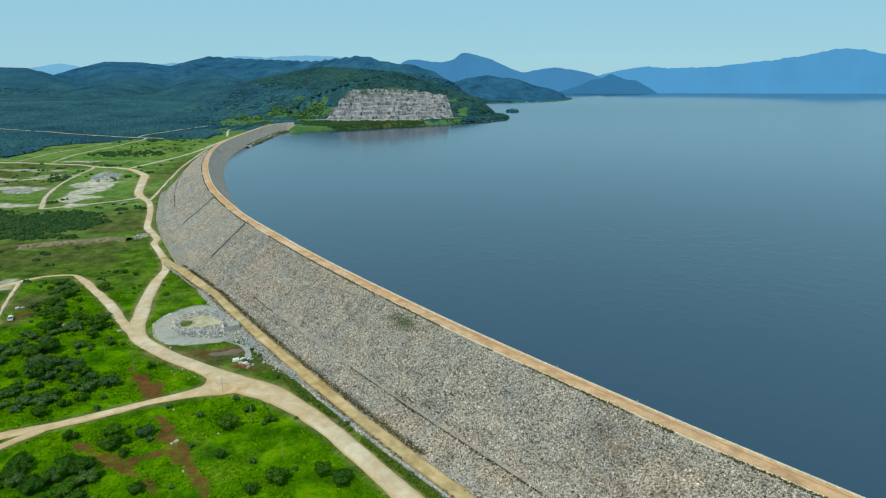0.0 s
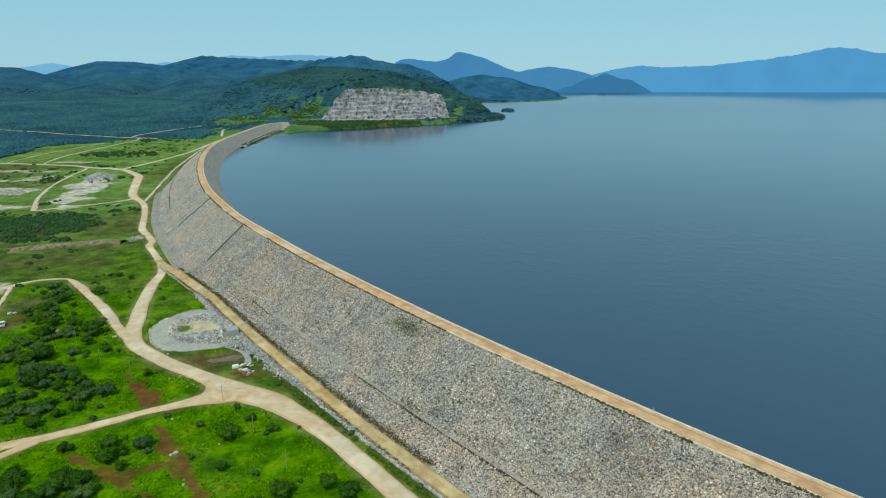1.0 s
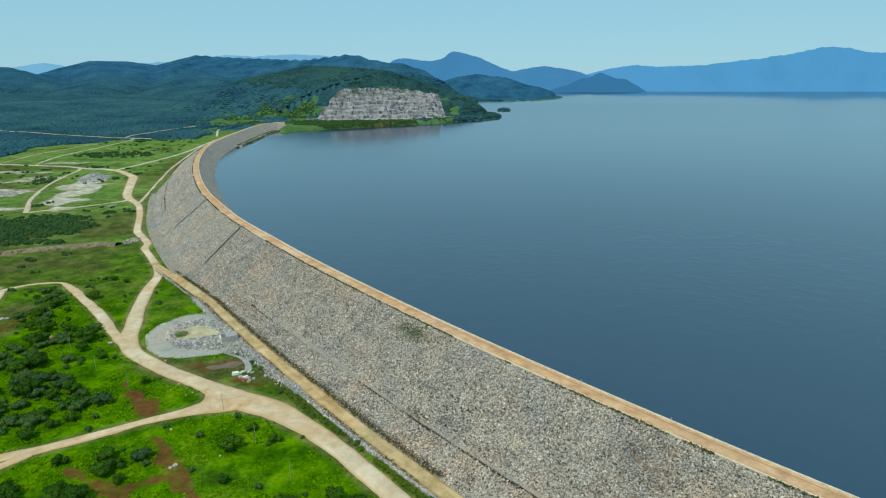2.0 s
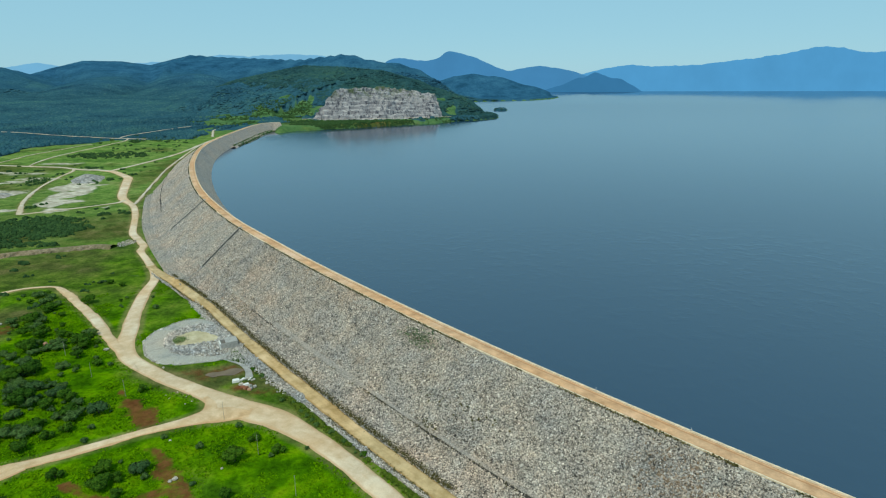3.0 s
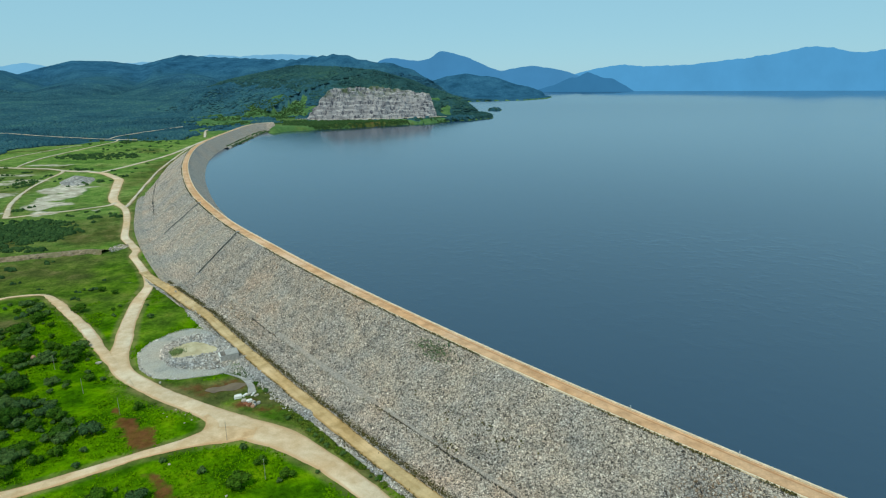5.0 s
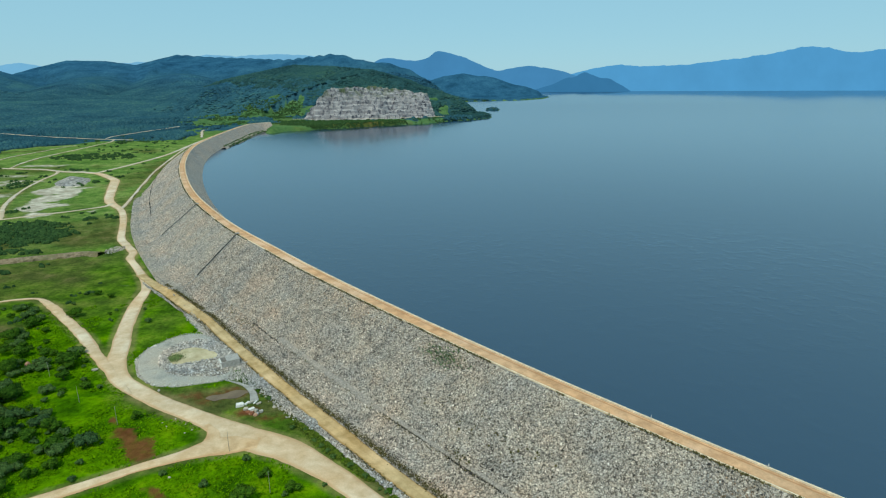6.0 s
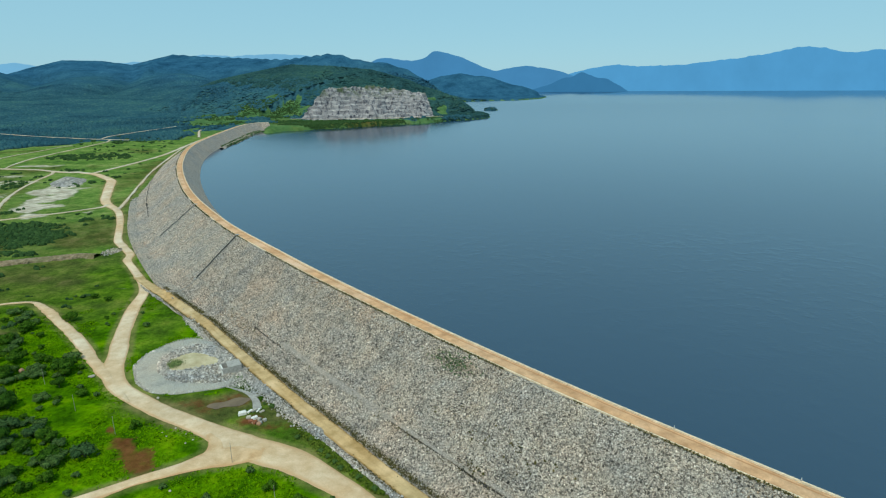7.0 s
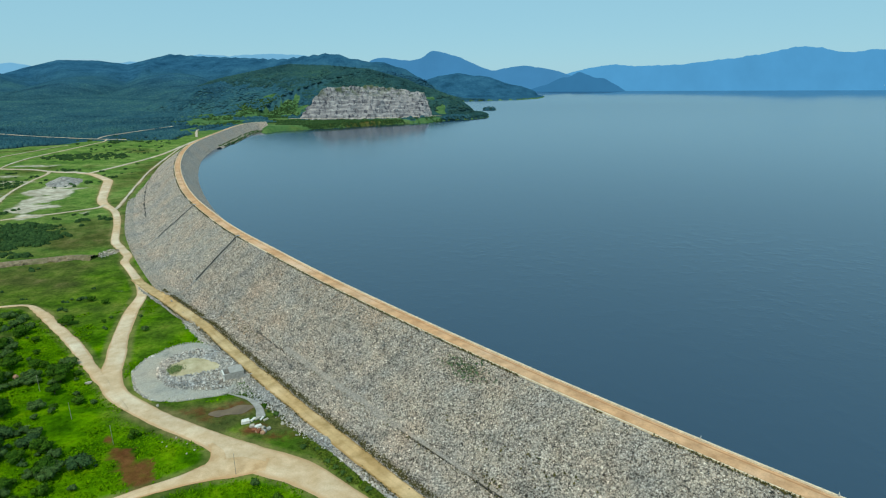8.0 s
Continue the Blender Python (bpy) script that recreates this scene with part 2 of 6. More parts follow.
def water_material():
    m, n, l, b = material("lake_water", 0.12, 0.5)
    b.inputs["IOR"].default_value = 1.95
    at = place_of(n)
    deep = ramp(n, l, noise_of(n, l, at, 300, 4), (0.3, (0.006, 0.028, 0.066)), (0.7, (0.009, 0.033, 0.076)))
    l.new(deep, b.inputs["Base Color"])
    sep = n.new("ShaderNodeSeparateXYZ")
    l.new(at, sep.inputs[0])
    ripple = waves_of(n, l, at, 2.4, 0.9, -0.60, 1)
    chop = waves_of(n, l, at, 12.0, 3.6, -0.50, 3)
    swell = noise_of(n, l, at, 26, 4, 0.6)
    gust = calc(n, l, "MULTIPLY", step(n, l, noise_of(n, l, at, 8, 3, 0.6), 0.46, 0.66), step(n, l, noise_of(n, l, at, 110, 4, 0.6), 0.25, 0.65))
    gust = calc(n, l, "MULTIPLY", gust, calc(n, l, "ADD", calc(n, l, "MULTIPLY", step(n, l, sep.outputs[1], 420, 150), 4.0), 0.35))   # cat's paws, strongest by the dam
    h = calc(n, l, "ADD", calc(n, l, "MULTIPLY", ripple, calc(n, l, "ADD", gust, 0.06)), calc(n, l, "MULTIPLY", calc(n, l, "ADD", chop, swell), 0.03))
    k = n.new("ShaderNodeBump")
    k.inputs["Strength"].default_value, k.inputs["Distance"].default_value = 0.12, 1.0
    l.new(h, k.inputs["Height"])
    tilt = n.new("ShaderNodeMapRange")         # normals lean south, more so out on the open lake, to mirror high sky instead of the ranges
    tilt.interpolation_type = "SMOOTHSTEP"
    for key, val in (("From Min", 400), ("From Max", 2300), ("To Min", -0.012), ("To Max", -0.060)):
        tilt.inputs[key].default_value = val
    l.new(sep.outputs[1], tilt.inputs["Value"])
    lean = n.new("ShaderNodeCombineXYZ")
    lean.inputs[0].default_value, lean.inputs[2].default_value = -0.003, 1.0
    l.new(tilt.outputs[0], lean.inputs[1])
    l.new(lean.outputs[0], k.inputs["Normal"])
    l.new(k.outputs[0], b.inputs["Normal"])
    return m


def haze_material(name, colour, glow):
    """Far ranges, too far to shift: forest behind kilometres of air, its haze painted as colour and glow."""
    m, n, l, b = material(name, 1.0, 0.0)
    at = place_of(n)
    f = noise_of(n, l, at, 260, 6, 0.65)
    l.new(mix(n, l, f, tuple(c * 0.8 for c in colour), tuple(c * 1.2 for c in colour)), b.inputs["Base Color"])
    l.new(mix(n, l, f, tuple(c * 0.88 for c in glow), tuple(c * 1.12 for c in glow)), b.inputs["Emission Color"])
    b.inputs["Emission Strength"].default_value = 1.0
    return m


M_GROUND = ground_material()
M_ROAD = dirt_material("pale_dirt_road", (0.52, 0.385, 0.236), (0.68, 0.553, 0.398), (0.73, 0.625, 0.470))
M_SANDROAD = dirt_material("orange_sand_road", (0.51, 0.345, 0.19), (0.69, 0.53, 0.35), (0.73, 0.595, 0.43))
# far tracks: the road's colour greyed, distance haze painted in
M_TRACK = dirt_material("hazy_pale_track", (0.46, 0.40, 0.30), (0.60, 0.54, 0.43), (0.66, 0.61, 0.50))
M_CREST = dirt_material("tan_gravel_road", (0.42, 0.245, 0.130), (0.76, 0.478, 0.276), (0.73, 0.502, 0.340))
M_TOE = dirt_material("ochre_dirt_road", (0.34, 0.240, 0.105), (0.64, 0.475, 0.262), (0.67, 0.515, 0.315))
M_ROCK = stone_material("grey_riprap_stone", [(0.055, 0.050, 0.046), (0.23, 0.207, 0.187), (0.455, 0.409, 0.365), (0.565, 0.506, 0.447), (0.53, 0.462, 0.403), (0.86, 0.795, 0.72)])
M_FARROCK = stone_material("pinkish_grey_riprap", [(0.20, 0.175, 0.155), (0.42, 0.37, 0.328), (0.53, 0.47, 0.418), (0.58, 0.516, 0.458), (0.76, 0.68, 0.61)])
M_PALEROCK = stone_material("pale_rubble", [(0.20, 0.198, 0.19), (0.40, 0.39, 0.372), (0.52, 0.505, 0.48), (0.76, 0.74, 0.71)])
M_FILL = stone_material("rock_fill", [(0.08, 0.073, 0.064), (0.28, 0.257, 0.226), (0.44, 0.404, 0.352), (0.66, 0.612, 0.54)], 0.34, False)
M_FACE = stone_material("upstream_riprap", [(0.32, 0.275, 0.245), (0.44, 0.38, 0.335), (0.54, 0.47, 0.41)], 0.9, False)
M_QUARRY = quarry_material()
M_GRAVEL = stone_material("grey_gravel", [(0.44, 0.435, 0.39), (0.47, 0.465, 0.42), (0.50, 0.495, 0.445)], 0.12, False)
M_BENCH = stone_material("pale_ledge_gravel", [(0.28, 0.255, 0.23), (0.38, 0.347, 0.313), (0.47, 0.43, 0.387)], 0.3, False)
M_RUSTROCK = stone_material("iron_stained_stone", [(0.15, 0.105, 0.07), (0.33, 0.225, 0.145), (0.44, 0.325, 0.23), (0.58, 0.49, 0.41)])
M_KERB = plain_material("pale_concrete", (0.74, 0.61, 0.44), 0.85, 1.2, 0.25)
M_CONC = plain_material("grey_concrete", (0.36, 0.35, 0.33), 0.85, 1.0, 0.25)
M_WEED = leaf_material("olive_weeds", (0.060, 0.062, 0.022), (0.150, 0.125, 0.050))
M_LEAF = leaf_material("dark_bush_leaves", (0.023, 0.072, 0.009), (0.066, 0.155, 0.016))
M_LEAF2 = leaf_material("grey_green_leaves", (0.040, 0.092, 0.032), (0.092, 0.172, 0.056))
M_TUFT = leaf_material("bright_grass_blades", (0.052, 0.158, 0.001), (0.116, 0.266, 0.001))
M_VERGE = leaf_material("verge_weeds", (0.038, 0.082, 0.012), (0.110, 0.165, 0.028))
M_SHRUB = leaf_material("pale_green_shrub", (0.075, 0.125, 0.050), (0.200, 0.270, 0.130))
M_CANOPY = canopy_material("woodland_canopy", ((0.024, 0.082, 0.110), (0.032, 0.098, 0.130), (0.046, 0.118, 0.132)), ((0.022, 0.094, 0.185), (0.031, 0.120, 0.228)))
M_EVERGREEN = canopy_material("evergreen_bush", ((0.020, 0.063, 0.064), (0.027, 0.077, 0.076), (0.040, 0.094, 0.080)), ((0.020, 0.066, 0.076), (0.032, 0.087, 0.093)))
M_THICKET = leaf_material("thicket_leaves", (0.020, 0.052, 0.022), (0.042, 0.092, 0.034))
M_BARK = plain_material("bark", (0.11, 0.085, 0.06), 0.9, 0.4, 0.4)
M_WATER = water_material()
M_POND = plain_material("muddy_pond_water", (0.17, 0.125, 0.08), 0.6, 3.0, 0.2)
M_RUST = plain_material("rusty_brown_scrap", (0.24, 0.09, 0.045), 0.8, 0.5, 0.4)
M_WHITE = plain_material("white_paint", (0.75, 0.74, 0.70), 0.5, 0.6, 0.12)
M_WOODPOLE = plain_material("weathered_pole_wood", (0.34, 0.30, 0.25), 0.9, 0.4, 0.3)
# near-black: weedy lines on the slope, and painted shade in the chutes
M_GUTTER = plain_material("dark_gutter_stones", (0.040, 0.038, 0.034), 0.9, 1.0, 0.5)
M_DARK = plain_material("black_rubber", (0.02, 0.02, 0.02), 0.7, 0.5, 0.2)
M_GLASS = plain_material("dark_window_glass", (0.02, 0.025, 0.03), 0.08, 0.5, 0.1)
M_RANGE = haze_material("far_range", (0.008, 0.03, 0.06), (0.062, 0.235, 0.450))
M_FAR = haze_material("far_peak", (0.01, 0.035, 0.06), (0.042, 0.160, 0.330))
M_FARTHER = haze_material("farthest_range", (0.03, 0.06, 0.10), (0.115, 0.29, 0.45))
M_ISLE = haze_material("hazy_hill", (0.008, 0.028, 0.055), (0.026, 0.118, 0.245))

# ---------------------------------------------------------------- geometry helpers
def part(name, bm, mat, parent=None, label=""):
    """Links a bmesh as one mesh object, under a thing or a part."""
    me = bpy.data.meshes.new(name)
    bm.to_mesh(me)
    bm.free()
    me.materials.append(mat)
    ob = new(name, me)
    if parent:
        ob.parent = parent
    return tagged(ob, label)


def mesh_of(name, verts, faces, mat, parent=None, label="", smooth=False):
    """A mesh object from arrays: verts (n, 3), faces (m, 3) or (m, 4)."""
    verts, faces = np.asarray(verts, np.float32), np.asarray(faces, np.int32)
    me = bpy.data.meshes.new(name)
    k = faces.shape[1]
    me.vertices.add(len(verts))
    me.vertices.foreach_set("co", verts.ravel())
    me.loops.add(faces.size)
    me.loops.foreach_set("vertex_index", faces.ravel())
    me.polygons.add(len(faces))
    me.polygons.foreach_set("loop_start", np.arange(0, faces.size, k, dtype=np.int32))
    me.polygons.foreach_set("use_smooth", np.full(len(faces), smooth))
    me.update(calc_edges=True)
    me.materials.append(mat)
    ob = new(name, me)
    if parent:
        ob.parent = parent
    return tagged(ob, label)


def thing(name, at=(0, 0, 0), label="", category="", group="", kind=""):
    ob = new(name)
    ob.location = at
    return tagged(ob, label, category, group, kind)


def spline(points, gap):
    """A smooth line through points, sampled about every gap metres."""
    p = np.asarray(points, float)
    p = np.vstack([2 * p[0] - p[1], p, 2 * p[-1] - p[-2]])
    out = []
    for a, b, c, d in zip(p[:-3], p[1:-2], p[2:-1], p[3:]):
        k = max(2, int(np.linalg.norm((c - b)[:2]) / gap))
        t = np.linspace(0, 1, k, endpoint=False)[:, None]
        out.append(0.5 * (2 * b + (c - a) * t + (2 * a - 5 * b + 4 * c - d) * t ** 2 + (3 * b - a - 3 * c + d) * t ** 3))
    return np.vstack([*out, p[-2:-1]])


def sides(line):
    """Unit vectors to the right of a plan line at each of its points."""
    d = np.gradient(line[:, :2], axis=0)
    d /= np.linalg.norm(d, axis=1)[:, None] + 1e-9
    return np.stack([d[:, 1], -d[:, 0]], 1)


TABLE = np.random.RandomState(7).rand(256, 256)


def value_noise(x, y, size):
    x, y = x / size, y / size
    i, j = np.floor(x).astype(int), np.floor(y).astype(int)
    u, v = x - i, y - j
    u, v = u * u * (3 - 2 * u), v * v * (3 - 2 * v)
    g = lambda a, b: TABLE[a & 255, b & 255]
    return (g(i, j) * (1 - u) + g(i + 1, j) * u) * (1 - v) + (g(i, j + 1) * (1 - u) + g(i + 1, j + 1) * u) * v - 0.5


def fbm(x, y, size, octaves=4):
    return sum(value_noise(x + 31 * k, y - 17 * k, size / 2 ** k) / 2 ** k for k in range(octaves))


def smooth(a, lo, hi):
    t = np.clip((a - lo) / (hi - lo), 0, 1)
    return t * t * (3 - 2 * t)


def near_line(x, y, line):
    """Distance of plan points to a line, the nearest place's third value, and the side (positive: right of it)."""
    best, val, side = np.full(x.shape, 1e18), np.zeros(x.shape), np.zeros(x.shape)
    for a, b in zip(line[:-1], line[1:]):
        d = b - a
        t = np.clip(((x - a[0]) * d[0] + (y - a[1]) * d[1]) / (d[0] ** 2 + d[1] ** 2 + 1e-9), 0, 1)
        ex, ey = x - a[0] - t * d[0], y - a[1] - t * d[1]
        q = ex * ex + ey * ey
        hit = q < best
        best[hit] = q[hit]
        val[hit] = (a[2] + t * d[2])[hit] if len(a) > 2 else t[hit]
        side[hit] = (d[1] * ex - d[0] * ey)[hit]
    return np.sqrt(best), val, side


def inside(x, y, poly):
    c = np.zeros(x.shape, bool)
    for (x0, y0), (x1, y1) in zip(poly, np.roll(poly, -1, 0)):
        cross = (y0 > y) != (y1 > y)
        c ^= cross & (x < (x1 - x0) * (y - y0) / (y1 - y0 + 1e-12) + x0)
    return c


# ---------------------------------------------------------------- the lie of the land
CREST_Z, WATER_Z = 21.0, 7.0
# upstream edge of the dam's crest, from the far abutment towards and past the viewer
CREST = spline([(-294, 1158), (-311, 1140), (-319.5, 1098), (-315, 996), (-292, 780), (-248, 616), (-188, 466), (-132, 363), (-85, 295), (-46, 243),
                (3, 183), (46.7, 134), (83, 96), (150, 28), (260, -75), (400, -190)], 3.0)
CREST_ROUGH = CREST[::6]
SHORE = np.array([(-279, 1090), (-268, 1126), (-236, 1143), (-208, 1172), (-160, 1197), (-112, 1243), (-56, 1278), (0, 1316), (56, 1389), (108, 1424), (156, 1492), (166, 1540), (160, 1600), (110, 1700), (40, 1800),
                  (-40, 2100), (0, 2450), (215, 2630), (320, 2692), (455, 2757), (610, 2985), (700, 3260), (640, 3600), (800, 4400), (900, 7000),
                  (8000, 7000), (8000, -3000), (900, -700)], float)
LAKE = np.vstack([CREST_ROUGH[::-1], SHORE])

# ridge lines: plan place and height; how wide each falls away
WEST_RIDGE = np.array([(-2700, 2000, 150), (-2130, 2521, 154), (-1951, 2662, 157), (-1876, 2715, 156), (-1818, 2814, 125), (-1775, 2900, 153), (-1658, 2968, 189),
                       (-1516, 3043, 189), (-1402, 3098, 172), (-1223, 3173, 224), (-1060, 3125, 212), (-899, 3071, 205), (-750, 3000, 198)], float)
EAST_RIDGE = np.array([(-750, 3000, 198), (-614, 2936, 195), (-380, 2825, 217), (-246, 2789, 184), (-167, 2775, 179), (-63, 2749, 154), (39, 2700, 97), (110, 2660, 40)], float)
HEAD_RIDGE = np.array([(-900, 2250, 70), (-661, 2098, 87), (-493, 1990, 127), (-392, 1910, 142), (-248, 1833, 135), (-141, 1774, 125), (-28, 1680, 85),
                       (60, 1590, 56), (98, 1545, 30), (118, 1518, 8)], float)
MID_RIDGE = np.array([(-300, 3250, 120), (48, 3350, 97), (142, 3347, 127), (234, 3322, 133), (355, 3281, 124), (503, 3231, 83), (644, 3165, 41), (680, 3128, 10)], float)
QUARRY_FOOT = np.array([(-272, 1308, 14), (-124, 1320, 14), (32, 1394, 14)], float)
QUARRY_RIM = np.array([(-222, 1392, 78), (-110, 1455, 82), (12, 1482, 64)], float)
SPURS = [np.array(s, float) for s in (
    [(-1516, 3043, 130), (-1330, 2500, 105), (-1200, 2000, 40)],
    [(-1223, 3173, 150), (-960, 2500, 115), (-800, 1950, 40)],
    [(-614, 2936, 140), (-640, 2500, 120), (-600, 2150, 80)],
    [(-1876, 2715, 110), (-1700, 2200, 70), (-1550, 1800, 25)])]


def land(x, y):
    """Height of the ground at plan points (arrays)."""
    x, y = np.asarray(x, float), np.asarray(y, float)
    plain = 15 * smooth(y, 420, 980) + fbm(x, y, 90, 3) * 1.2 * smooth(np.hypot(x, y), 150, 500)
    plain = plain + 30 * smooth(y - 0.25 * x, 1300, 2300) * smooth(-x, 100, 600)
    d = near_line(x, y, np.vstack([LAKE, LAKE[:1]]))[0]
    sd = np.where(inside(x, y, LAKE), d, -d)
    h = plain + (-14 - plain) * smooth(sd, -4, 34)
    rough = fbm(x, y, 420, 5)
    for line, wide, power in ((WEST_RIDGE, 1250, 1.5), (EAST_RIDGE, 520, 1.3), (HEAD_RIDGE, 490, 0.62), (MID_RIDGE, 330, 1.2), *[(s, 560, 0) for s in SPURS]):
        d, z, _ = near_line(x, y, line)
        wide = wide * (0.3 + 0.7 * np.clip(z / line[:, 2].max(), 0, 1))
        f = np.clip(1 - d / wide, 0, 1) ** power if power else smooth(d, wide, 0)
        hill = z * f + (rough * 0.45 + fbm(x, y, 130, 4) * 0.14) * z * smooth(d, 80, 450) * (1 - 0.7 * smooth(d, wide * 0.5, wide)) * smooth(f, 0.0, 0.2) - 12 * (1 - smooth(f, 0, 0.1))
        h = np.maximum(h, hill - (hill + 14) * smooth(sd, -45, 22))
    # a low islet off the headland
    h = np.maximum(h, -8 + 25 * np.exp(-((x - 216) / 34) ** 2 - ((y - 1856) / 30) ** 2))
    # the quarry is cut out of the headland
    a, b = near_line(x, y, QUARRY_FOOT)[0], near_line(x, y, QUARRY_RIM)
    cut = 14 + (b[1] - 14) * a / (a + b[0] + 1e-6) - 4
    return np.where(inside(x, y, np.vstack([QUARRY_FOOT[:, :2], QUARRY_RIM[::-1, :2]])), np.minimum(h, cut), h)


PROFILE = ((-20, 0.0), (0.0, 21.0), (5.5, 21.0), (32.5, 3.0), (37.2, 1.6), (42.5, 1.2), (43.5, 0.1), (44.3, -1.0))


def dam_z(out):
    """Height of the dam's surface at a distance downstream of the crest's upstream edge."""
    return np.interp(out, [p[0] for p in PROFILE], [p[1] for p in PROFILE])


# grass that is duller and drier, bare earth, pale rock, light clearings: plan centre, radii, strength
DULL = [(-240, 1185, 60, 45, 1.6), (-130, 1240, 150, 50, 1.5), (-300, 1270, 50, 90, 0.9), (-193, 250, 11, 15, 1.2), (-185, 232, 9, 9, 0.9), (-255, 400, 40, 50, 1.0), (-205, 320, 95, 52, 0.75), (-165, 278, 28, 30, 0.6), (-126, 262, 13, 24, 0.45), (-30, 158, 12, 8, 1.0), (-300, 385, 70, 30, 1.4), (-46, 178, 14, 9, 1.2), (-60, 190, 16, 8, 1.3), (-84, 200, 24, 10, 1.7), (-470, 600, 70, 60, 1.0), (-210, 330, 55, 28, 1), (-255, 330, 60, 30, 0.9), (-220, 262, 25, 22, 0.8), (-320, 470, 60, 40, 0.4), (-100, 200, 22, 9, 1), (-240, 600, 40, 80, 1.2), (-285, 700, 32, 70, 1.0), (-300, 600, 22, 30, 0.7), (-420, 560, 60, 60, .9), (-300, 640, 25, 35, 0.9), (-460, 660, 60, 30, 0.9)]
EARTH = [(-244, 1154, 40, 12, 0.9), (-190, 1190, 40, 12, 0.8), (-262, 1215, 26, 18, 0.5), (-84, 202, 15, 6, 0.75), (-58, 1286, 50, 9, 1.0), (2, 1322, 34, 9, 1.1), (48, 1385, 18, 14, 0.9), (-120, 1246, 50, 9, 0.6), (-91, 203, 13, 3.5, 0.55), (-62, 186, 9, 3, 0.5), (-240, 352, 40, 7, 0.35), (-72, 190, 5, 3, 1.1), (-186, 236, 6, 10, 0.7), (-80, 147, 4, 4, 0.9)]
# worn earth tracks: plan points with half-widths
TRACKS = [np.array(t, float) for t in (
    [(-113, 189, 1.0), (-108.5, 184.5, 2.2), (-102.5, 178, 3.6), (-98, 172.5, 4.2), (-95.5, 168.5, 3.2)], [(-88, 157, 1.8), (-82, 152, 1.9), (-78, 146, 2.2), (-76, 141, 2.8), (-71, 136, 1.8), (-65, 129, 1.7), (-59, 121, 1.7)],
    [(-105, 143, 1.2), (-98, 139, 1.4), (-90, 134, 1.8), (-80, 129, 1.8), (-73, 123, 1.5)], [(-89, 134, 1.6), (-83, 136, 1.5), (-77, 140, 1.9)])]
PALE = [(-226, 283, 10, 7, 0.9), (-341, 572, 27, 24, 1.8), (-329, 532, 15, 26, 1.8), (-319, 494, 13, 22, 1.8), (-304, 468, 12, 9, 1.7), (-307, 502, 10, 8, 1.2), (-440, 584, 30, 7, 1.2), (-405, 606, 30, 6, 0.9), (-358, 467, 14, 8, 1.3), (-340, 572, 22, 18, 1.4), (-455, 985, 25, 15, 1.1), (-415, 975, 18, 10, 1.1), (-333, 1190, 22, 22, 1.6), (-440, 560, 50, 14, 0.8), (-460, 630, 60, 10, 0.8), (-385, 655, 18, 12, 1), (-395, 540, 30, 18, 1.2), (-360, 465, 22, 8, 1.2), (-440, 690, 30, 8, 1), (-410, 590, 25, 10, .9),
        (-202, 372, 5, 7, 1.3), (-219, 272, 12, 7, 1.1), (-270, 480, 5, 8, 0.8)]
CLEAR = [(-402, 1060, 16, 50, 1.3), (-395, 1415, 50, 45, 1.5), (-335, 1400, 45, 60, 1.4), (-312, 1335, 40, 45, 1.5), (-500, 1390, 40, 60, 1.2), (-440, 1370, 60, 70, 1.5), (-390, 1380, 35, 50, 1.2), (-430, 1250, 70, 80, 1.9), (-400, 1180, 55, 60, 1.7), (-300, 1490, 16, 55, 0.9), (-335, 1470, 40, 40, 0.7), (-400, 1470, 50, 20, 0.8), (-350, 1500, 60, 10, 0.7),
         (-290, 1420, 25, 80, 1.1), (-270, 1190, 60, 45, 1.5), (-300, 1290, 40, 60, 1.6), (-140, 1260, 190, 70, 1.8), (48, 1510, 14, 35, 1.3), (20, 1560, 20, 25, 0.9)]


def spots(x, y, rows):
    out = np.zeros(np.shape(x))
    wx, wy = fbm(x, y, 26, 4), fbm(x + 300, y - 200, 26, 4)
    for cx, cy, rx, ry, s in rows:
        out = np.maximum(out, s * np.clip(1.25 - np.hypot((x - cx) / rx + wx * 1.1, (y - cy) / ry + wy * 1.1), 0, 1))
    return out


def bare_earth(x, y):
    out = spots(x, y, EARTH)
    for t in TRACKS:
        d, w, _ = near_line(x, y, t)
        out = np.maximum(out, np.clip(1.4 - (d + 3.0 * fbm(x, y, 6, 4)) / w, 0, 1.05 if t is TRACKS[0] else 0.8))
    return out


def verge(x, y):
    """Trodden ground beside the roads."""
    out = np.zeros(np.shape(x))
    for r in ROADS:
        d, w, _ = near_line(x, y, r)
        out = np.maximum(out, np.clip(1.2 - (d - w / 2) / 4.0, 0, 1))
    return out


WOOD_EDGE = np.array([(-3000, 500), (-640, 660), (-545, 700), (-534, 750), (-529, 800), (-513, 838), (-469, 872), (-410, 880), (-358, 892), (-362, 960), (-368, 1040), (-350, 1110), (-300, 1210), (300, 1260)], float)


def wooded(x, y, z):
    """How much of the ground is under trees."""
    hill = smooth(z, 24, 45) * (y > 900)
    d, _, side = near_line(x, y, WOOD_EDGE)
    flat = smooth(np.where(side < 0, d, -d) + 30 * fbm(x, y, 60, 4), -6, 10) * np.maximum(np.maximum(smooth(-x, -300, 300), smooth(y, 1400, 1480)), smooth(x, 25, 60))
    shore = np.where(y > 2200, smooth(z, 10.5, 14), smooth(z, 7.5, 9.0))
    return np.clip(flat + hill, 0, 1) * shore * (1 - np.clip(spots(x, y, CLEAR), 0, 1))


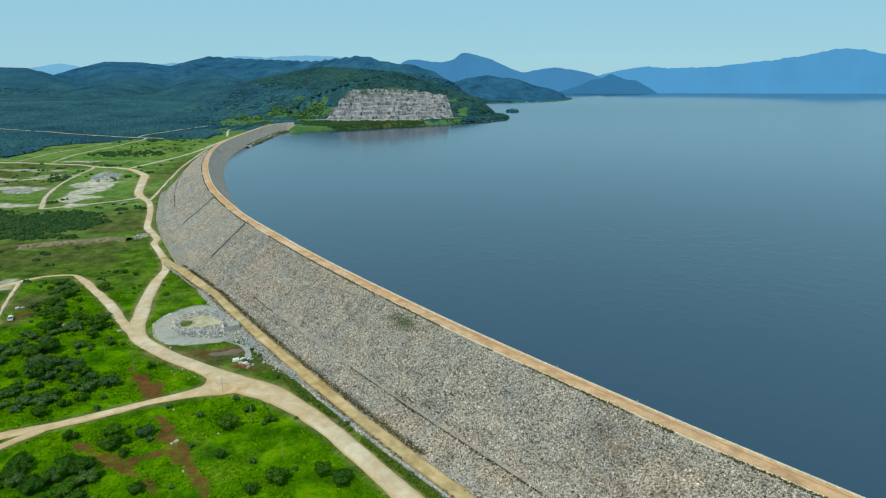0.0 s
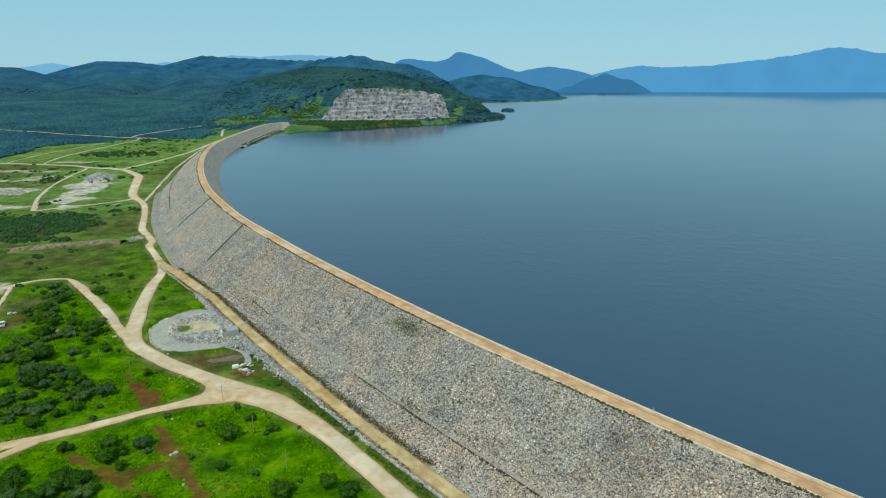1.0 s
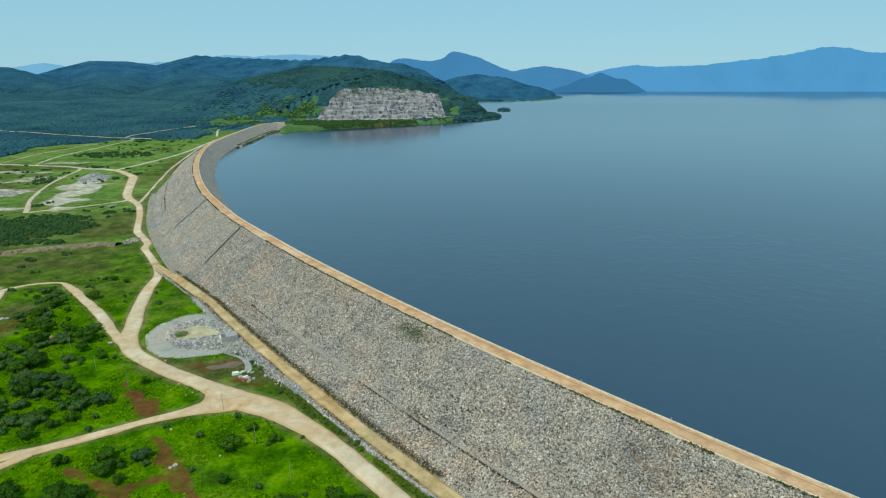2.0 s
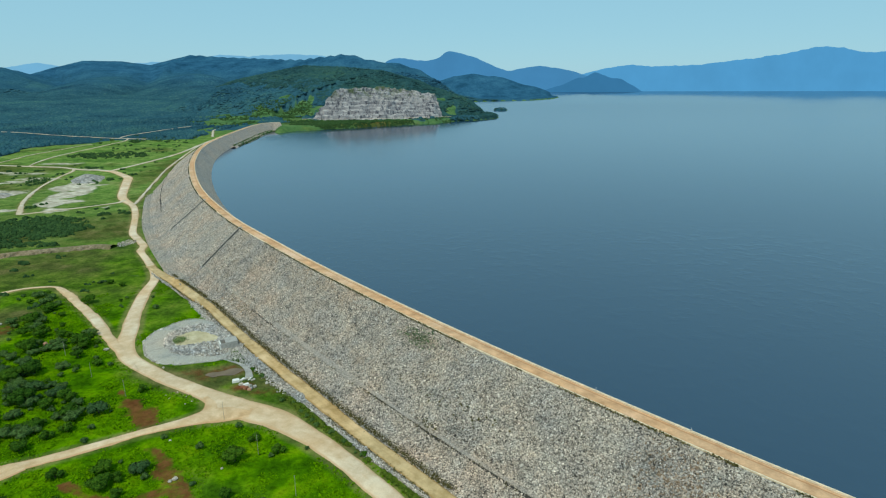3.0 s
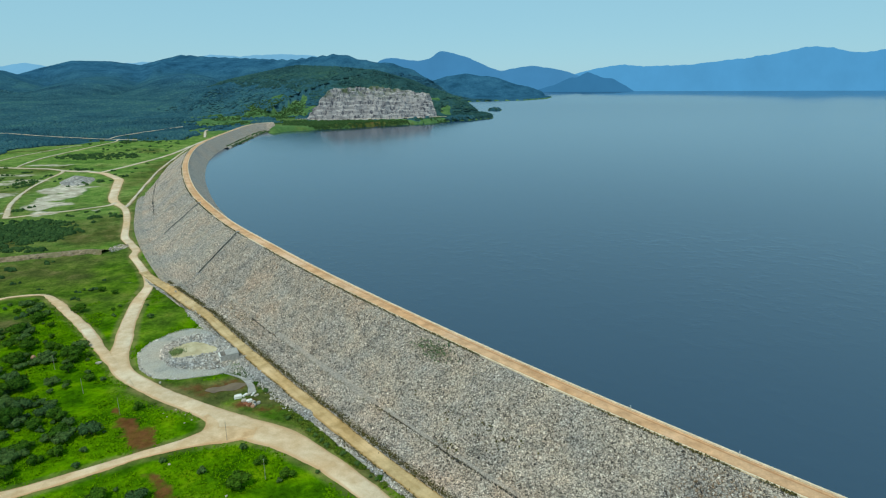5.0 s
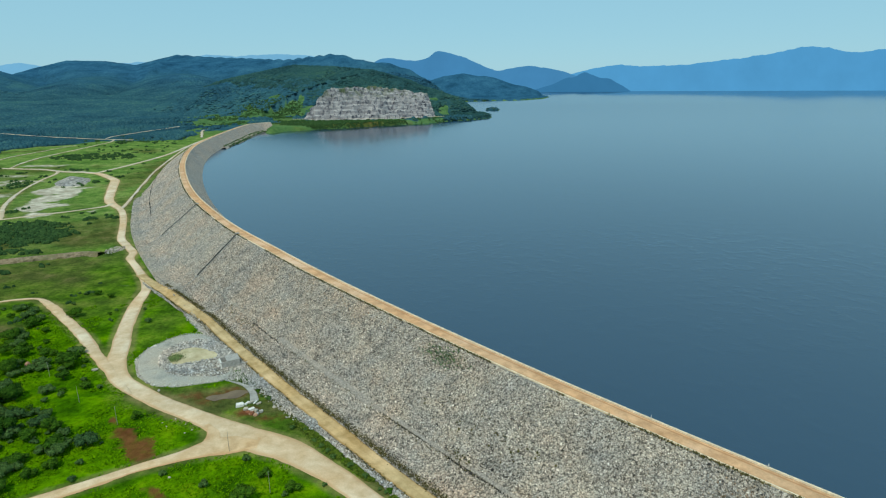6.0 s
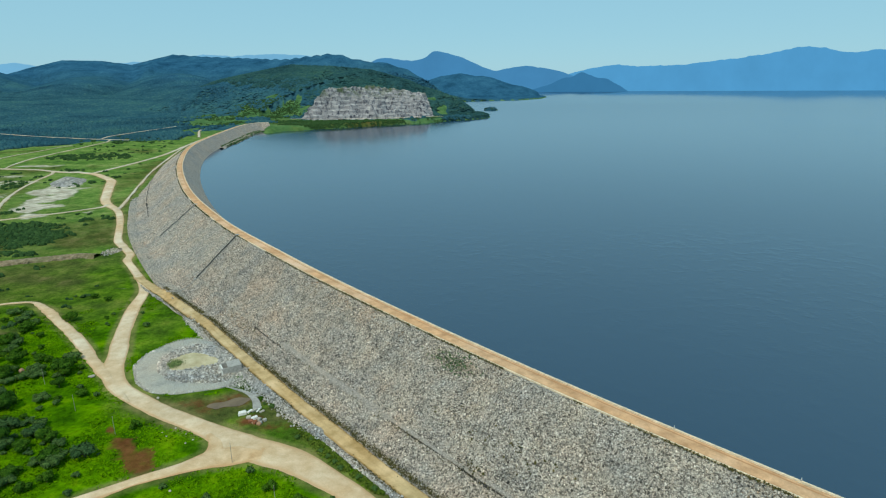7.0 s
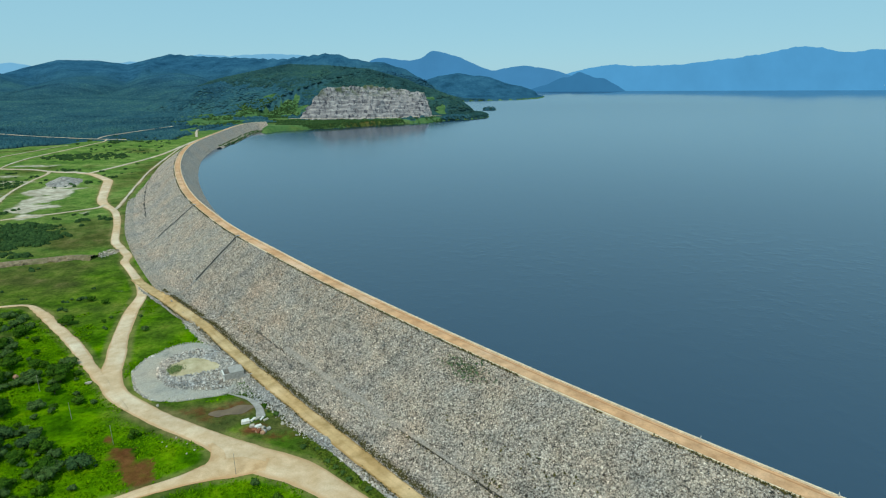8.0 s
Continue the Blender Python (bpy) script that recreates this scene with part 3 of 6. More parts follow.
# ---------------------------------------------------------------- ground: one sheet to the horizon
def build_ground():
    az = np.radians(np.concatenate([np.arange(-180, -44, 4.0), np.arange(-44, 42, 0.14), np.arange(42, 180, 4.0)]))
    r = np.concatenate([[0, 30, 60], np.arange(85, 340, 2.0), np.arange(340, 420, 3.5), 420 * 1.0115 ** np.arange(0, 219), [5600, 6500, 8000]])
    A, R = np.meshgrid(az, r)
    x, y = R * np.sin(A), R * np.cos(A)
    z = land(x, y)
    wood = wooded(x, y, z)
    lane = smooth(np.minimum(near_line(x, y + 12, WOOD_ROADS[0])[0], near_line(x, y + 12, WOOD_ROADS[1])[0]), 14, 55)
    z = z + wood * lane * (R < 4200) * (1 - 0.7 * smooth(R, 1300, 2100)) * (value_noise(x, y, 11) * 4.5 + value_noise(x, y, 37) * 4)
    nr, na = R.shape
    i = np.arange(nr * na).reshape(nr, na)
    j = np.roll(i, -1, 1)
    f = np.stack([i[:-1], j[:-1], j[1:], i[1:]], -1).reshape(-1, 4)
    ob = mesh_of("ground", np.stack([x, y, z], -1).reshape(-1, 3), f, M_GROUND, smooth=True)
    # two of these carry painted haze: clearings by distance, upland woods by height
    for key, val in (("wood", wood), ("dull", spots(x, y, DULL)), ("field", 0.85 * smooth(R, 360, 480)), ("upland_haze", np.maximum(0.35 * smooth(z, 30, 110) * (y > 1900), np.maximum(smooth(z, 80, 190) * (y > 1900), smooth(y, 2450, 2900)))), ("earth", bare_earth(x, y)), ("pale", spots(x, y, PALE)), ("verge", verge(x, y)), ("hazy_meadow", smooth(R, 920, 1220)), ("evergreen", 0.85 * (1 - smooth(near_line(x, y, HEAD_RIDGE[3:])[0] + 120 * fbm(x, y, 90, 4), 60, 330)))):
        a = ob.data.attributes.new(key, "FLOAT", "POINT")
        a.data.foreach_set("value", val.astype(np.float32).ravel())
    tagged(ob, "green grassland and wooded hills round the lake", "ground", kind="structure")


# ---------------------------------------------------------------- lake
def build_lake():
    edge = np.vstack([CREST_ROUGH[::-1] + np.hstack([-sides(CREST_ROUGH[::-1]) * 0]), [(-335, 1230), (-320, 1500), (-60, 2000), (0, 2700), (200, 4000), (500, 6800), (7800, 6800), (7800, -2800), (1200, -900)]])
    bm = bmesh.new()
    vs = [bm.verts.new((x, y, WATER_Z)) for x, y in edge]
    bm.faces.new(vs)
    bmesh.ops.triangulate(bm, faces=bm.faces[:])
    bmesh.ops.recalc_face_normals(bm, faces=bm.faces[:])
    if bm.faces[0].normal.z < 0:
        bmesh.ops.reverse_faces(bm, faces=bm.faces[:])
    tagged(part("water", bm, M_WATER), "dark blue rippled reservoir water behind the dam", "lake", kind="structure")


build_lake()

# ---------------------------------------------------------------- dam
CREST_OUT = sides(CREST)          # towards the downstream side
if CREST_OUT[200] @ np.array([-1.0, -1.0]) < 0:
    CREST_OUT = -CREST_OUT


def dam_at(k, out, up=0.0):
    """Places on the dam's surface: index along the crest, metres downstream, metres above."""
    k = np.clip(k, 0, len(CREST) - 1.001)
    i = np.floor(k).astype(int)
    t = (k - i)[..., None]
    c = CREST[i] * (1 - t) + CREST[i + 1] * t
    n = CREST_OUT[i] * (1 - t) + CREST_OUT[i + 1] * t
    p = c + n * out[..., None]
    return np.concatenate([p, (dam_z(out) + up)[..., None]], -1)


def dam_strip(name, offs, ups, mat, parent, label="", gap=1.0, first=0, last=None, rag=0.0, bumpy=0.0, seed=0, bend=False, rims=None):
    """A band along the dam between offsets, following its surface, with ragged borders."""
    last = len(CREST) - 1 if last is None else last
    k = np.arange(first, last, gap)
    o = np.tile(np.asarray(offs, float), (len(k), 1))
    u = np.tile(np.asarray(ups, float), (len(k), 1))
    if bend:                                    # swings out to meet the road
        o += np.interp(CREST[np.clip(k.astype(int), 0, len(CREST) - 1), 1], [285, 300, 325, 352], [0, 1.5, 4, 8.5])[:, None]
    if rag:
        for c in (0, -1):
            o[:, c] += rag * 2 * fbm(k * 3.0 + 50 * seed, np.full(len(k), 13.7 * seed + 90 * c), 5.0, 3)
    if bumpy:
        u[:, 1:-1] += bumpy * 2 * fbm(k[:, None] * 3.0 + 0 * o[:, 1:-1], o[:, 1:-1] * 3, 4.0, 3)
    p = dam_at(np.tile(k[:, None], (1, len(offs))), o, u)
    if bend:
        p[..., 2] = np.maximum(p[..., 2], 0.15 + u)
    nk, no = o.shape
    i = np.arange(nk * no).reshape(nk, no)
    f = np.stack([i[:-1, :-1], i[:-1, 1:], i[1:, 1:], i[1:, :-1]], -1).reshape(-1, 4)
    ob = mesh_of(name, p.reshape(-1, 3), f, mat, parent, label)
    if rims:
        a = ob.data.attributes.new("rim", "FLOAT", "POINT")
        a.data.foreach_set("value", np.tile(np.float32(rims), nk))
    return ob


def build_dam():
    dam = thing("dam", (0, 0, 0), "long curved rockfill dam with a tan crest road", "dam", kind="structure")
    slope = np.concatenate([[5.5], np.linspace(6.5, 32.5, 14), [37.2, 42.5, 43.5, 44.3]])
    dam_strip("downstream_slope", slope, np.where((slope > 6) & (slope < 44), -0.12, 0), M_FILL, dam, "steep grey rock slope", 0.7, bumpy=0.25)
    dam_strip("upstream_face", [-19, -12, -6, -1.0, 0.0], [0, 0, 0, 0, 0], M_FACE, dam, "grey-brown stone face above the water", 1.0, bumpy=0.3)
    dam_strip("crest_road", [0.55, 0.68, 1.2, 1.32, 1.5, 1.7, 2.8, 3.9, 4.3, 5.0], [0.02, 0.09, 0.10, 0.02, 0.02, 0.06, 0.11, 0.06, 0.05, 0.0], M_CREST, dam, "tan gravel road", 0.4, rag=0.2, seed=3, rims=[1.5, 0.2, 0.2, 1.5, 1.5, 0.0, 0.15, 0.0, 0.45, 1.0])
    dam_strip("crest_shoulder", [0.0, 5.6], [-0.02, -0.02], M_TOE, dam, "", 1.0)
    dam_strip("parapet", [0.0, 0.03, 0.40, 0.44], [-0.3, 0.4, 0.4, -0.02], M_KERB, dam, "low pale concrete wall", 1.0)
    dam_strip("kerb", [4.85, 4.9, 5.25, 5.3], [-0.02, 0.16, 0.16, -0.05], M_KERB, dam, "pale stone edging", 1.0)
    at = lambda y: int(np.argmin(np.abs(CREST[:, 1] - y)))
    dam_strip("bench", [27.4, 27.7, 29.1, 29.4], [-0.1, 0.14, 0.12, -0.1], M_BENCH, dam, "narrow pale gravel ledge on the slope", 0.4, first=at(248), last=at(201), rag=0.4, seed=5)
    dam_strip("bench", [27.95, 28.05, 28.75, 28.85], [-0.1, 0.12, 0.12, -0.1], M_BENCH, dam, "narrow pale gravel ledge on the slope", 0.4, first=at(203), last=at(60), rag=0.35, seed=7)
    dam_strip("gutter", [29.2, 29.4, 29.65], [-0.1, 0.24, -0.1], M_GUTTER, dam, "dark weedy line on the slope", 0.4, first=at(264), last=at(245), rag=0.3, seed=6)
    dam_strip("gutter", [28.85, 28.95, 29.03], [-0.1, 0.2, -0.1], M_GUTTER, dam, "dark weedy line below the ledge", 0.4, first=at(200), last=at(120), rag=0.3, seed=11)
    dam_strip("gutter", [29.5, 29.8, 30.1], [0.1, 0.35, 0.1], M_GUTTER, dam, "dark weedy line across the slope", 0.5, first=int(np.argmin(np.abs(CREST[:, 1] - 620))), last=int(np.argmin(np.abs(CREST[:, 1] - 450))), rag=0.5, seed=16)
    dam_strip("shore_bank", [-10.6, -13.0, -19.0, -24.0, -27.0], [-0.1, 0.7, 7.9, 7.6, 5.8], M_FACE, dam, "low stony bank along the waterline", 0.5, first=8, last=at(905), rag=2.2, bumpy=0.5, seed=17)
    dam_strip("shore_bank", [-11.6, -13.0, -18.0, -22.0], [-0.1, 0.3, 7.2, 5.8], M_FACE, dam, "low stony bank along the waterline", 0.5, first=at(912), last=at(840), rag=1.6, bumpy=0.4, seed=18)
    dam_strip("toe_road", [37.9, 38.6, 39.9, 41.2, 42.2], [0.1, 0.16, 0.14, 0.16, 0.05], M_TOE, dam, "ochre dirt track along the foot", 0.4, rims=[1.3, 0.1, 0.6, 0.1, 1.2], first=int(np.argmin(np.abs(CREST[:, 1] - 352))), rag=0.25, seed=8, bend=True)
    dam_strip("toe_apron", [42.6, 42.9, 43.4, 43.9], [0.05, 0.3, 0.25, 0.0], M_FILL, dam, "strip of grey stones beside the track", 0.4, first=int(np.argmin(np.abs(CREST[:, 1] - 340))), rag=0.5, bumpy=0.2, seed=9, bend=True)
    return dam


DAM = build_dam()


# ---------------------------------------------------------------- dirt roads
ROADS = []


def road(name, points, wide, mat, label, up=0.24, rag=0.5, seed=1, gap=0.9):
    """A dirt road over the ground along plan points; wide: its width at each point."""
    ROADS.append(np.array([(*p, w) for p, w in zip(points, wide if isinstance(wide, (list, tuple)) else [wide] * len(points))], float))
    pts = [(*p, w) for p, w in zip(points, wide if isinstance(wide, (list, tuple)) else [wide] * len(points))]
    line = spline(pts, gap)
    n = sides(line)
    s = np.arange(len(line)) * gap
    half = line[:, 2] / 2
    cols = []
    for f, raised in ((-1.0, -0.2), (-0.78, 0.03), (-0.4, 0.05), (0.0, 0.09), (0.4, 0.05), (0.78, 0.03), (1.0, -0.2)):
        r = rag * (2 * fbm(s, np.full(len(s), 37.0 * seed + 200 * f), 9.0, 4) + 0.8 * fbm(s, np.full(len(s), 37.0 * seed + 200 * f), 2.6, 2)) if abs(f) == 1 else 0
        p = line[:, :2] + n * (half * f + r)[:, None]
        cols.append(np.concatenate([p, (np.maximum(land(p[:, 0], p[:, 1]), -0.3) + up + raised)[:, None]], 1))
    v = np.stack(cols, 1)
    i = np.arange(v.shape[0] * 7).reshape(-1, 7)
    f = np.stack([i[:-1, :-1], i[:-1, 1:], i[1:, 1:], i[1:, :-1]], -1).reshape(-1, 4)
    ob = mesh_of(name, v.reshape(-1, 3), f, mat, smooth=True)
    a = ob.data.attributes.new("rim", "FLOAT", "POINT")
    a.data.foreach_set("value", np.tile(np.float32([1.15, 0.6, 0.0, 0.5, 0.0, 0.6, 1.15]), len(line)))
    return tagged(ob, label, "road", kind="structure")


road("road", [(20.0, 87.0), (4.3, 105), (-8.6, 121), (-24.6, 140), (-34.8, 151.5), (-45, 161.5), (-57, 171), (-71, 178), (-84, 186.5), (-98, 195), (-110, 203), (-122, 213), (-129, 224), (-134, 238), (-141, 257), (-148, 281), (-154, 306),
              (-168, 330), (-184, 354), (-189, 368), (-201, 385), (-211, 400), (-222, 425), (-237, 458), (-252, 485), (-269, 506), (-280, 524), (-294, 557), (-307, 588), (-315, 606), (-332, 625), (-348, 641), (-364, 648)],
     [6.6, 6.6, 6.5, 6.3, 6.3, 7, 9, 10, 6.8, 6.2, 6.2, 6.4, 6.8, 6.8, 6.2, 5.6, 4.7, 3.9, 4.3, 4.6, 5.0, 5.0, 4.6, 4.6, 5.2, 6.8, 7.4, 8.0, 8.4, 8.0, 7, 6.5, 5], M_ROAD, "wide pale dirt road winding below the dam", 0.24, 0.22)
road("road", [(-66, 174.5), (-73, 174.5), (-79, 173), (-85, 170), (-95, 165), (-106, 158.5), (-117, 152), (-124, 149), (-140, 142), (-170, 130)], [6, 9, 8.0, 5.2, 3.6, 3.7, 3.9, 4.3, 4.5, 4.5], M_SANDROAD, "narrow sandy side road through the grass", 0.28, 0.35, 2)
road("road", [(-86.5, 169.5), (-82, 172.5), (-79.6, 176), (-80.2, 180), (-83.5, 184.5)], [2, 4, 5, 4, 2], M_SANDROAD, "worn rounded corner of the road junction", 0.26, 0.3, 31)
road("road", [(-119, 150), (-123, 145), (-127, 140), (-134, 134)], 3.0, M_SANDROAD, "short sandy spur off the side road", 0.30, 0.3, 3)
road("road", [(-114, 203), (-119.5, 209), (-126.5, 217.2), (-134.8, 226.4), (-141.8, 234.4), (-148.4, 242.5), (-156, 251.5), (-172, 268), (-187, 284), (-197, 291.5), (-207, 291), (-215, 286), (-222, 275), (-230, 260)], [1, 2.4, 3.4, 3.8, 4.2, 4.4, 4.4, 4.2, 3.6, 2.2, 1.6, 2.2, 5, 5], M_ROAD, "pale dirt branch road curving past bushes", 0.28, 0.45, 4)
road("road", [(-219, 282), (-212, 268), (-204, 252), (-196, 237), (-190, 226)], [2.4, 1.5, 1.3, 1.3, 1], M_ROAD, "faint sandy wheel track over short grass", 0.2, 0.5, 33)
road("road", [(-352, 645), (-344, 668), (-337, 694), (-330, 724), (-326, 760), (-327, 820), (-327, 862), (-327, 908), (-330, 967), (-336, 1030), (-342, 1097), (-347, 1160), (-338, 1190), (-312, 1190)], 4.4, M_TRACK, "pale road climbing to the far abutment", 0.4, 0.6, 5, 3)
road("road", [(-341, 925), (-362, 985), (-380, 1040), (-390, 1090)], 3.5, M_TRACK, "faint pale track into the woodland", 0.5, 0.8, 22, 4)
road("road", [(-352, 644), (-365, 648), (-382, 649), (-400, 657), (-416, 664), (-440, 668), (-468, 673), (-484, 675), (-580, 688)], 4.6, M_TRACK, "pale road across the fields", 0.4, 0.6, 6, 3)
road("road", [(-252, 488), (-262, 524), (-275, 572), (-290, 632), (-301, 684), (-312, 745), (-320, 790), (-326, 836)], 2.3, M_TRACK, "narrow track along the foot of the dam", 0.5, 0.5, 7, 3)
road("road", [(-268, 506), (-270, 494), (-284, 480), (-297, 471), (-312, 461), (-322, 454), (-328, 463), (-343, 488), (-353, 507), (-366, 536), (-376, 564), (-382, 587), (-387, 613), (-390, 640), (-397, 656)], [5, 3.4, 2.6, 3.0, 3.0, 3.8, 3.8, 3.6, 3.4, 3.0, 2.6, 2.6, 2.6, 2.8, 3], M_TRACK, "pale farm track round the stony field", 0.3, 0.5, 8, 2.5)
road("road", [(-456, 672), (-464, 705), (-465, 748), (-457, 796), (-451, 844), (-449, 872), (-456, 897)], 2.6, M_TRACK, "straight pale track over green fields", 0.5, 0.5, 9, 4)
road("road", [(-503, 680), (-503, 704), (-501, 750), (-491, 790), (-486, 812), (-478, 840)], 2.0, M_TRACK, "faint pale track beside the woodland", 0.5, 0.5, 10, 4)
road("road", [(-1100, 1150), (-820, 1060), (-707, 1008), (-673, 992), (-626, 966), (-578, 944), (-525, 922), (-491, 906), (-454, 896), (-425, 890)], 3.6, M_TRACK, "distant pale road cut through woodland", 1.2, 1.6, 11, 6)
road("road", [(-470, 900), (-480, 950), (-474, 1009), (-463, 1075), (-455, 1134)], 2.6, M_TRACK, "distant pale track into the forest", 1.2, 1.2, 13, 6)
WOOD_ROADS = ROADS[-2:]

build_ground()


# ---------------------------------------------------------------- far ranges behind the lake
def far_range(name, crest, front, mat, label, seed, foot=0.0):
    """A distant mountain range: a crest line with gullied slopes falling towards the lake."""
    line = spline(crest, 14)
    s = np.arange(len(line)) * 14.0
    rows, depth = [], np.linspace(0, 1, 9)
    line[:, 2] += 0.04 * line[:, 2] * 2 * fbm(s, np.full(len(s), 91.0 * seed), 220, 4) + 7.0 * fbm(s, np.full(len(s), 57.0 * seed), 45, 3)
    for d in depth:
        z = foot + (line[:, 2] - foot) * (1 - d) ** 1.15 + line[:, 2] * 0.25 * fbm(s, np.full(len(s), 40.0 * seed + 500 * d), 240, 4) * d * (1 - d) * 4
        rows.append(np.stack([line[:, 0], line[:, 1] - front * d, np.where(d == 1, -6, z)], 1))
    v = np.stack(rows, 1)
    i = np.arange(v.shape[0] * 9).reshape(-1, 9)
    f = np.stack([i[:-1, :-1], i[1:, :-1], i[1:, 1:], i[:-1, 1:]], -1).reshape(-1, 4)
    return tagged(mesh_of(name, v.reshape(-1, 3), f, mat, smooth=True), label, "mountain", kind="structure")


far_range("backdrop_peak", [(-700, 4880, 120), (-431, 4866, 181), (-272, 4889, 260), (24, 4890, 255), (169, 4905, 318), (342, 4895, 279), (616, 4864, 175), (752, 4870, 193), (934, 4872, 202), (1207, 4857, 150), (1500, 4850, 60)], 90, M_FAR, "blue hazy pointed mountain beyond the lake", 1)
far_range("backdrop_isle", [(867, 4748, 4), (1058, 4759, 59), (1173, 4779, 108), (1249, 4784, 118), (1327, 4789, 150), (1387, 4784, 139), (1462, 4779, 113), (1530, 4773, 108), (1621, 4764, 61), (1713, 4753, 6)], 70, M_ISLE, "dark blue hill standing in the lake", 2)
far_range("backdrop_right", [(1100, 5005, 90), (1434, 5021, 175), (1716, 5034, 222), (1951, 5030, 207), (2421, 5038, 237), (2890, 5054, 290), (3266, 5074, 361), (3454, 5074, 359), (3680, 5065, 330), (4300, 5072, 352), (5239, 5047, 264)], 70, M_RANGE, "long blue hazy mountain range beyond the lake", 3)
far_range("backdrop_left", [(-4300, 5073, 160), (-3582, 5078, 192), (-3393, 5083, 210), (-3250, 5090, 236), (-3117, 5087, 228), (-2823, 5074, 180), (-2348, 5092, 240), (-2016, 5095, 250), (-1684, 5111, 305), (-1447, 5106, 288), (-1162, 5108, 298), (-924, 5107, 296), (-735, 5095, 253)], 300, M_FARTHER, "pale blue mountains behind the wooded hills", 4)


# ---------------------------------------------------------------- quarry cut into the headland
def build_quarry():
    """A rock face in benches, between a base line by the lake and its upper rim."""
    base, rim = QUARRY_FOOT, QUARRY_RIM
    nu, nv = 240, 120
    u = np.linspace(0, 1, nu)[:, None]
    v = np.linspace(0, 1, nv)[None, :]
    pick = lambda p, t: np.stack([np.interp(t, [0, 0.5, 1], p[:, c]) for c in range(3)], -1)
    B, T = pick(base, u), pick(rim, u)
    wob = fbm(u * 300 + 0 * v, v * 40 + 0 * u, 34, 4)
    steps = 7.0
    q = v * steps + wob * 1.0
    k = np.floor(q)
    fr = q - k
    rise = (k + smooth(fr, 0.55, 0.8)) / steps          # flat bench, then a steep face
    rise = np.clip(0.08 * v + 0.92 * rise, 0, 1.05) * np.ones_like(u)
    p = B * (1 - v[..., None]) + T * v[..., None]
    p[..., 2] = B[..., 2] + (T[..., 2] - B[..., 2]) * rise + fbm(u * 340 + 0 * v, v * 150 + 0 * u, 10, 4) * 5.0 + 0.5
    edge = np.minimum(u, 1 - u) * 11 + 0 * v + 0.9 * fbm(u * 300 + 0 * v + 70, v * 150 + 0 * u, 30, 4)
    p[..., 2] -= (1 - smooth(edge, 0.0, 0.6)) * 12
    i = np.arange(nu * nv).reshape(nu, nv)
    f = np.stack([i[:-1, :-1], i[1:, :-1], i[1:, 1:], i[:-1, 1:]], -1).reshape(-1, 4)
    tagged(mesh_of("quarry", p.reshape(-1, 3), f, M_QUARRY), "pale grey quarry cut in benches above the lake", "quarry", kind="structure")
    road("road", [(-282, 1302), (-200, 1305), (-124, 1314), (-40, 1348), (44, 1388)], 7, M_TRACK, "pale haul road along the quarry's foot", 2.5, 1.5, 12, 5)


build_quarry()

# ---------------------------------------------------------------- loose stones, in bulk
RNG = np.random.RandomState(11)


def turns(n):
    """n random rotation matrices."""
    q = RNG.normal(size=(n, 4))
    q /= np.linalg.norm(q, axis=1)[:, None]
    w, x, y, z = q.T
    return np.stack([np.stack([1 - 2 * (y * y + z * z), 2 * (x * y - z * w), 2 * (x * z + y * w)], -1),
                     np.stack([2 * (x * y + z * w), 1 - 2 * (x * x + z * z), 2 * (y * z - x * w)], -1),
                     np.stack([2 * (x * z - y * w), 2 * (y * z + x * w), 1 - 2 * (x * x + y * y)], -1)], 1)


CUBE = np.array([(x, y, z) for x in (-1, 1) for y in (-1, 1) for z in (-1, 1)], float)
CUBE_F = np.array([(0, 1, 3), (0, 3, 2), (4, 6, 7), (4, 7, 5), (0, 4, 5), (0, 5, 1), (2, 3, 7), (2, 7, 6), (0, 2, 6), (0, 6, 4), (1, 5, 7), (1, 7, 3)])


OCTA = np.array([(1, 0, 0), (-1, 0, 0), (0, 1, 0), (0, -1, 0), (0, 0, 1), (0, 0, -1)], float)
OCTA_F = np.array([(0, 2, 4), (2, 1, 4), (1, 3, 4), (3, 0, 4), (2, 0, 5), (1, 2, 5), (3, 1, 5), (0, 3, 5)])


def chips(name, places, sizes, mat, parent, label):
    """Very many small sharp stones as one mesh."""
    n = len(places)
    v = (OCTA[None] + RNG.uniform(-0.38, 0.38, (n, 6, 3))) * RNG.uniform(0.6, 1.15, (n, 1, 3))
    v = np.einsum("nij,nkj->nki", turns(n), v) * (sizes / 2)[:, None, None] + places[:, None]
    f = OCTA_F[None] + 6 * np.arange(n)[:, None, None]
    return tagged(mesh_of(name, v.reshape(-1, 3), f.reshape(-1, 3), mat, parent), label, kind="stuff")


def stones(name, places, sizes, mat, parent, label):
    """Many angular broken stones as one mesh."""
    n = len(places)
    v = CUBE[None] * RNG.uniform(0.55, 1.0, (n, 8, 3)) * RNG.uniform(0.45, 1.0, (n, 1, 3))
    v = np.einsum("nij,nkj->nki", turns(n), v) * (sizes / 2)[:, None, None] + places[:, None]
    f = CUBE_F[None] + 8 * np.arange(n)[:, None, None]
    return tagged(mesh_of(name, v.reshape(-1, 3), f.reshape(-1, 3), mat, parent), label, kind="stuff")


# broad stony slope between the toe track and the basin
APRON = np.array([(-103, 246), (-95, 237), (-84, 224), (-73, 211), (-60, 194), (-48, 180), (-50, 178), (-58, 185.5), (-67, 195.5), (-71, 200.5), (-77, 206.5), (-82, 210.5), (-88, 210.5), (-89, 228)], float)


def crest_index(y):
    return int(np.argmin(np.abs(CREST[:, 1] - y)))


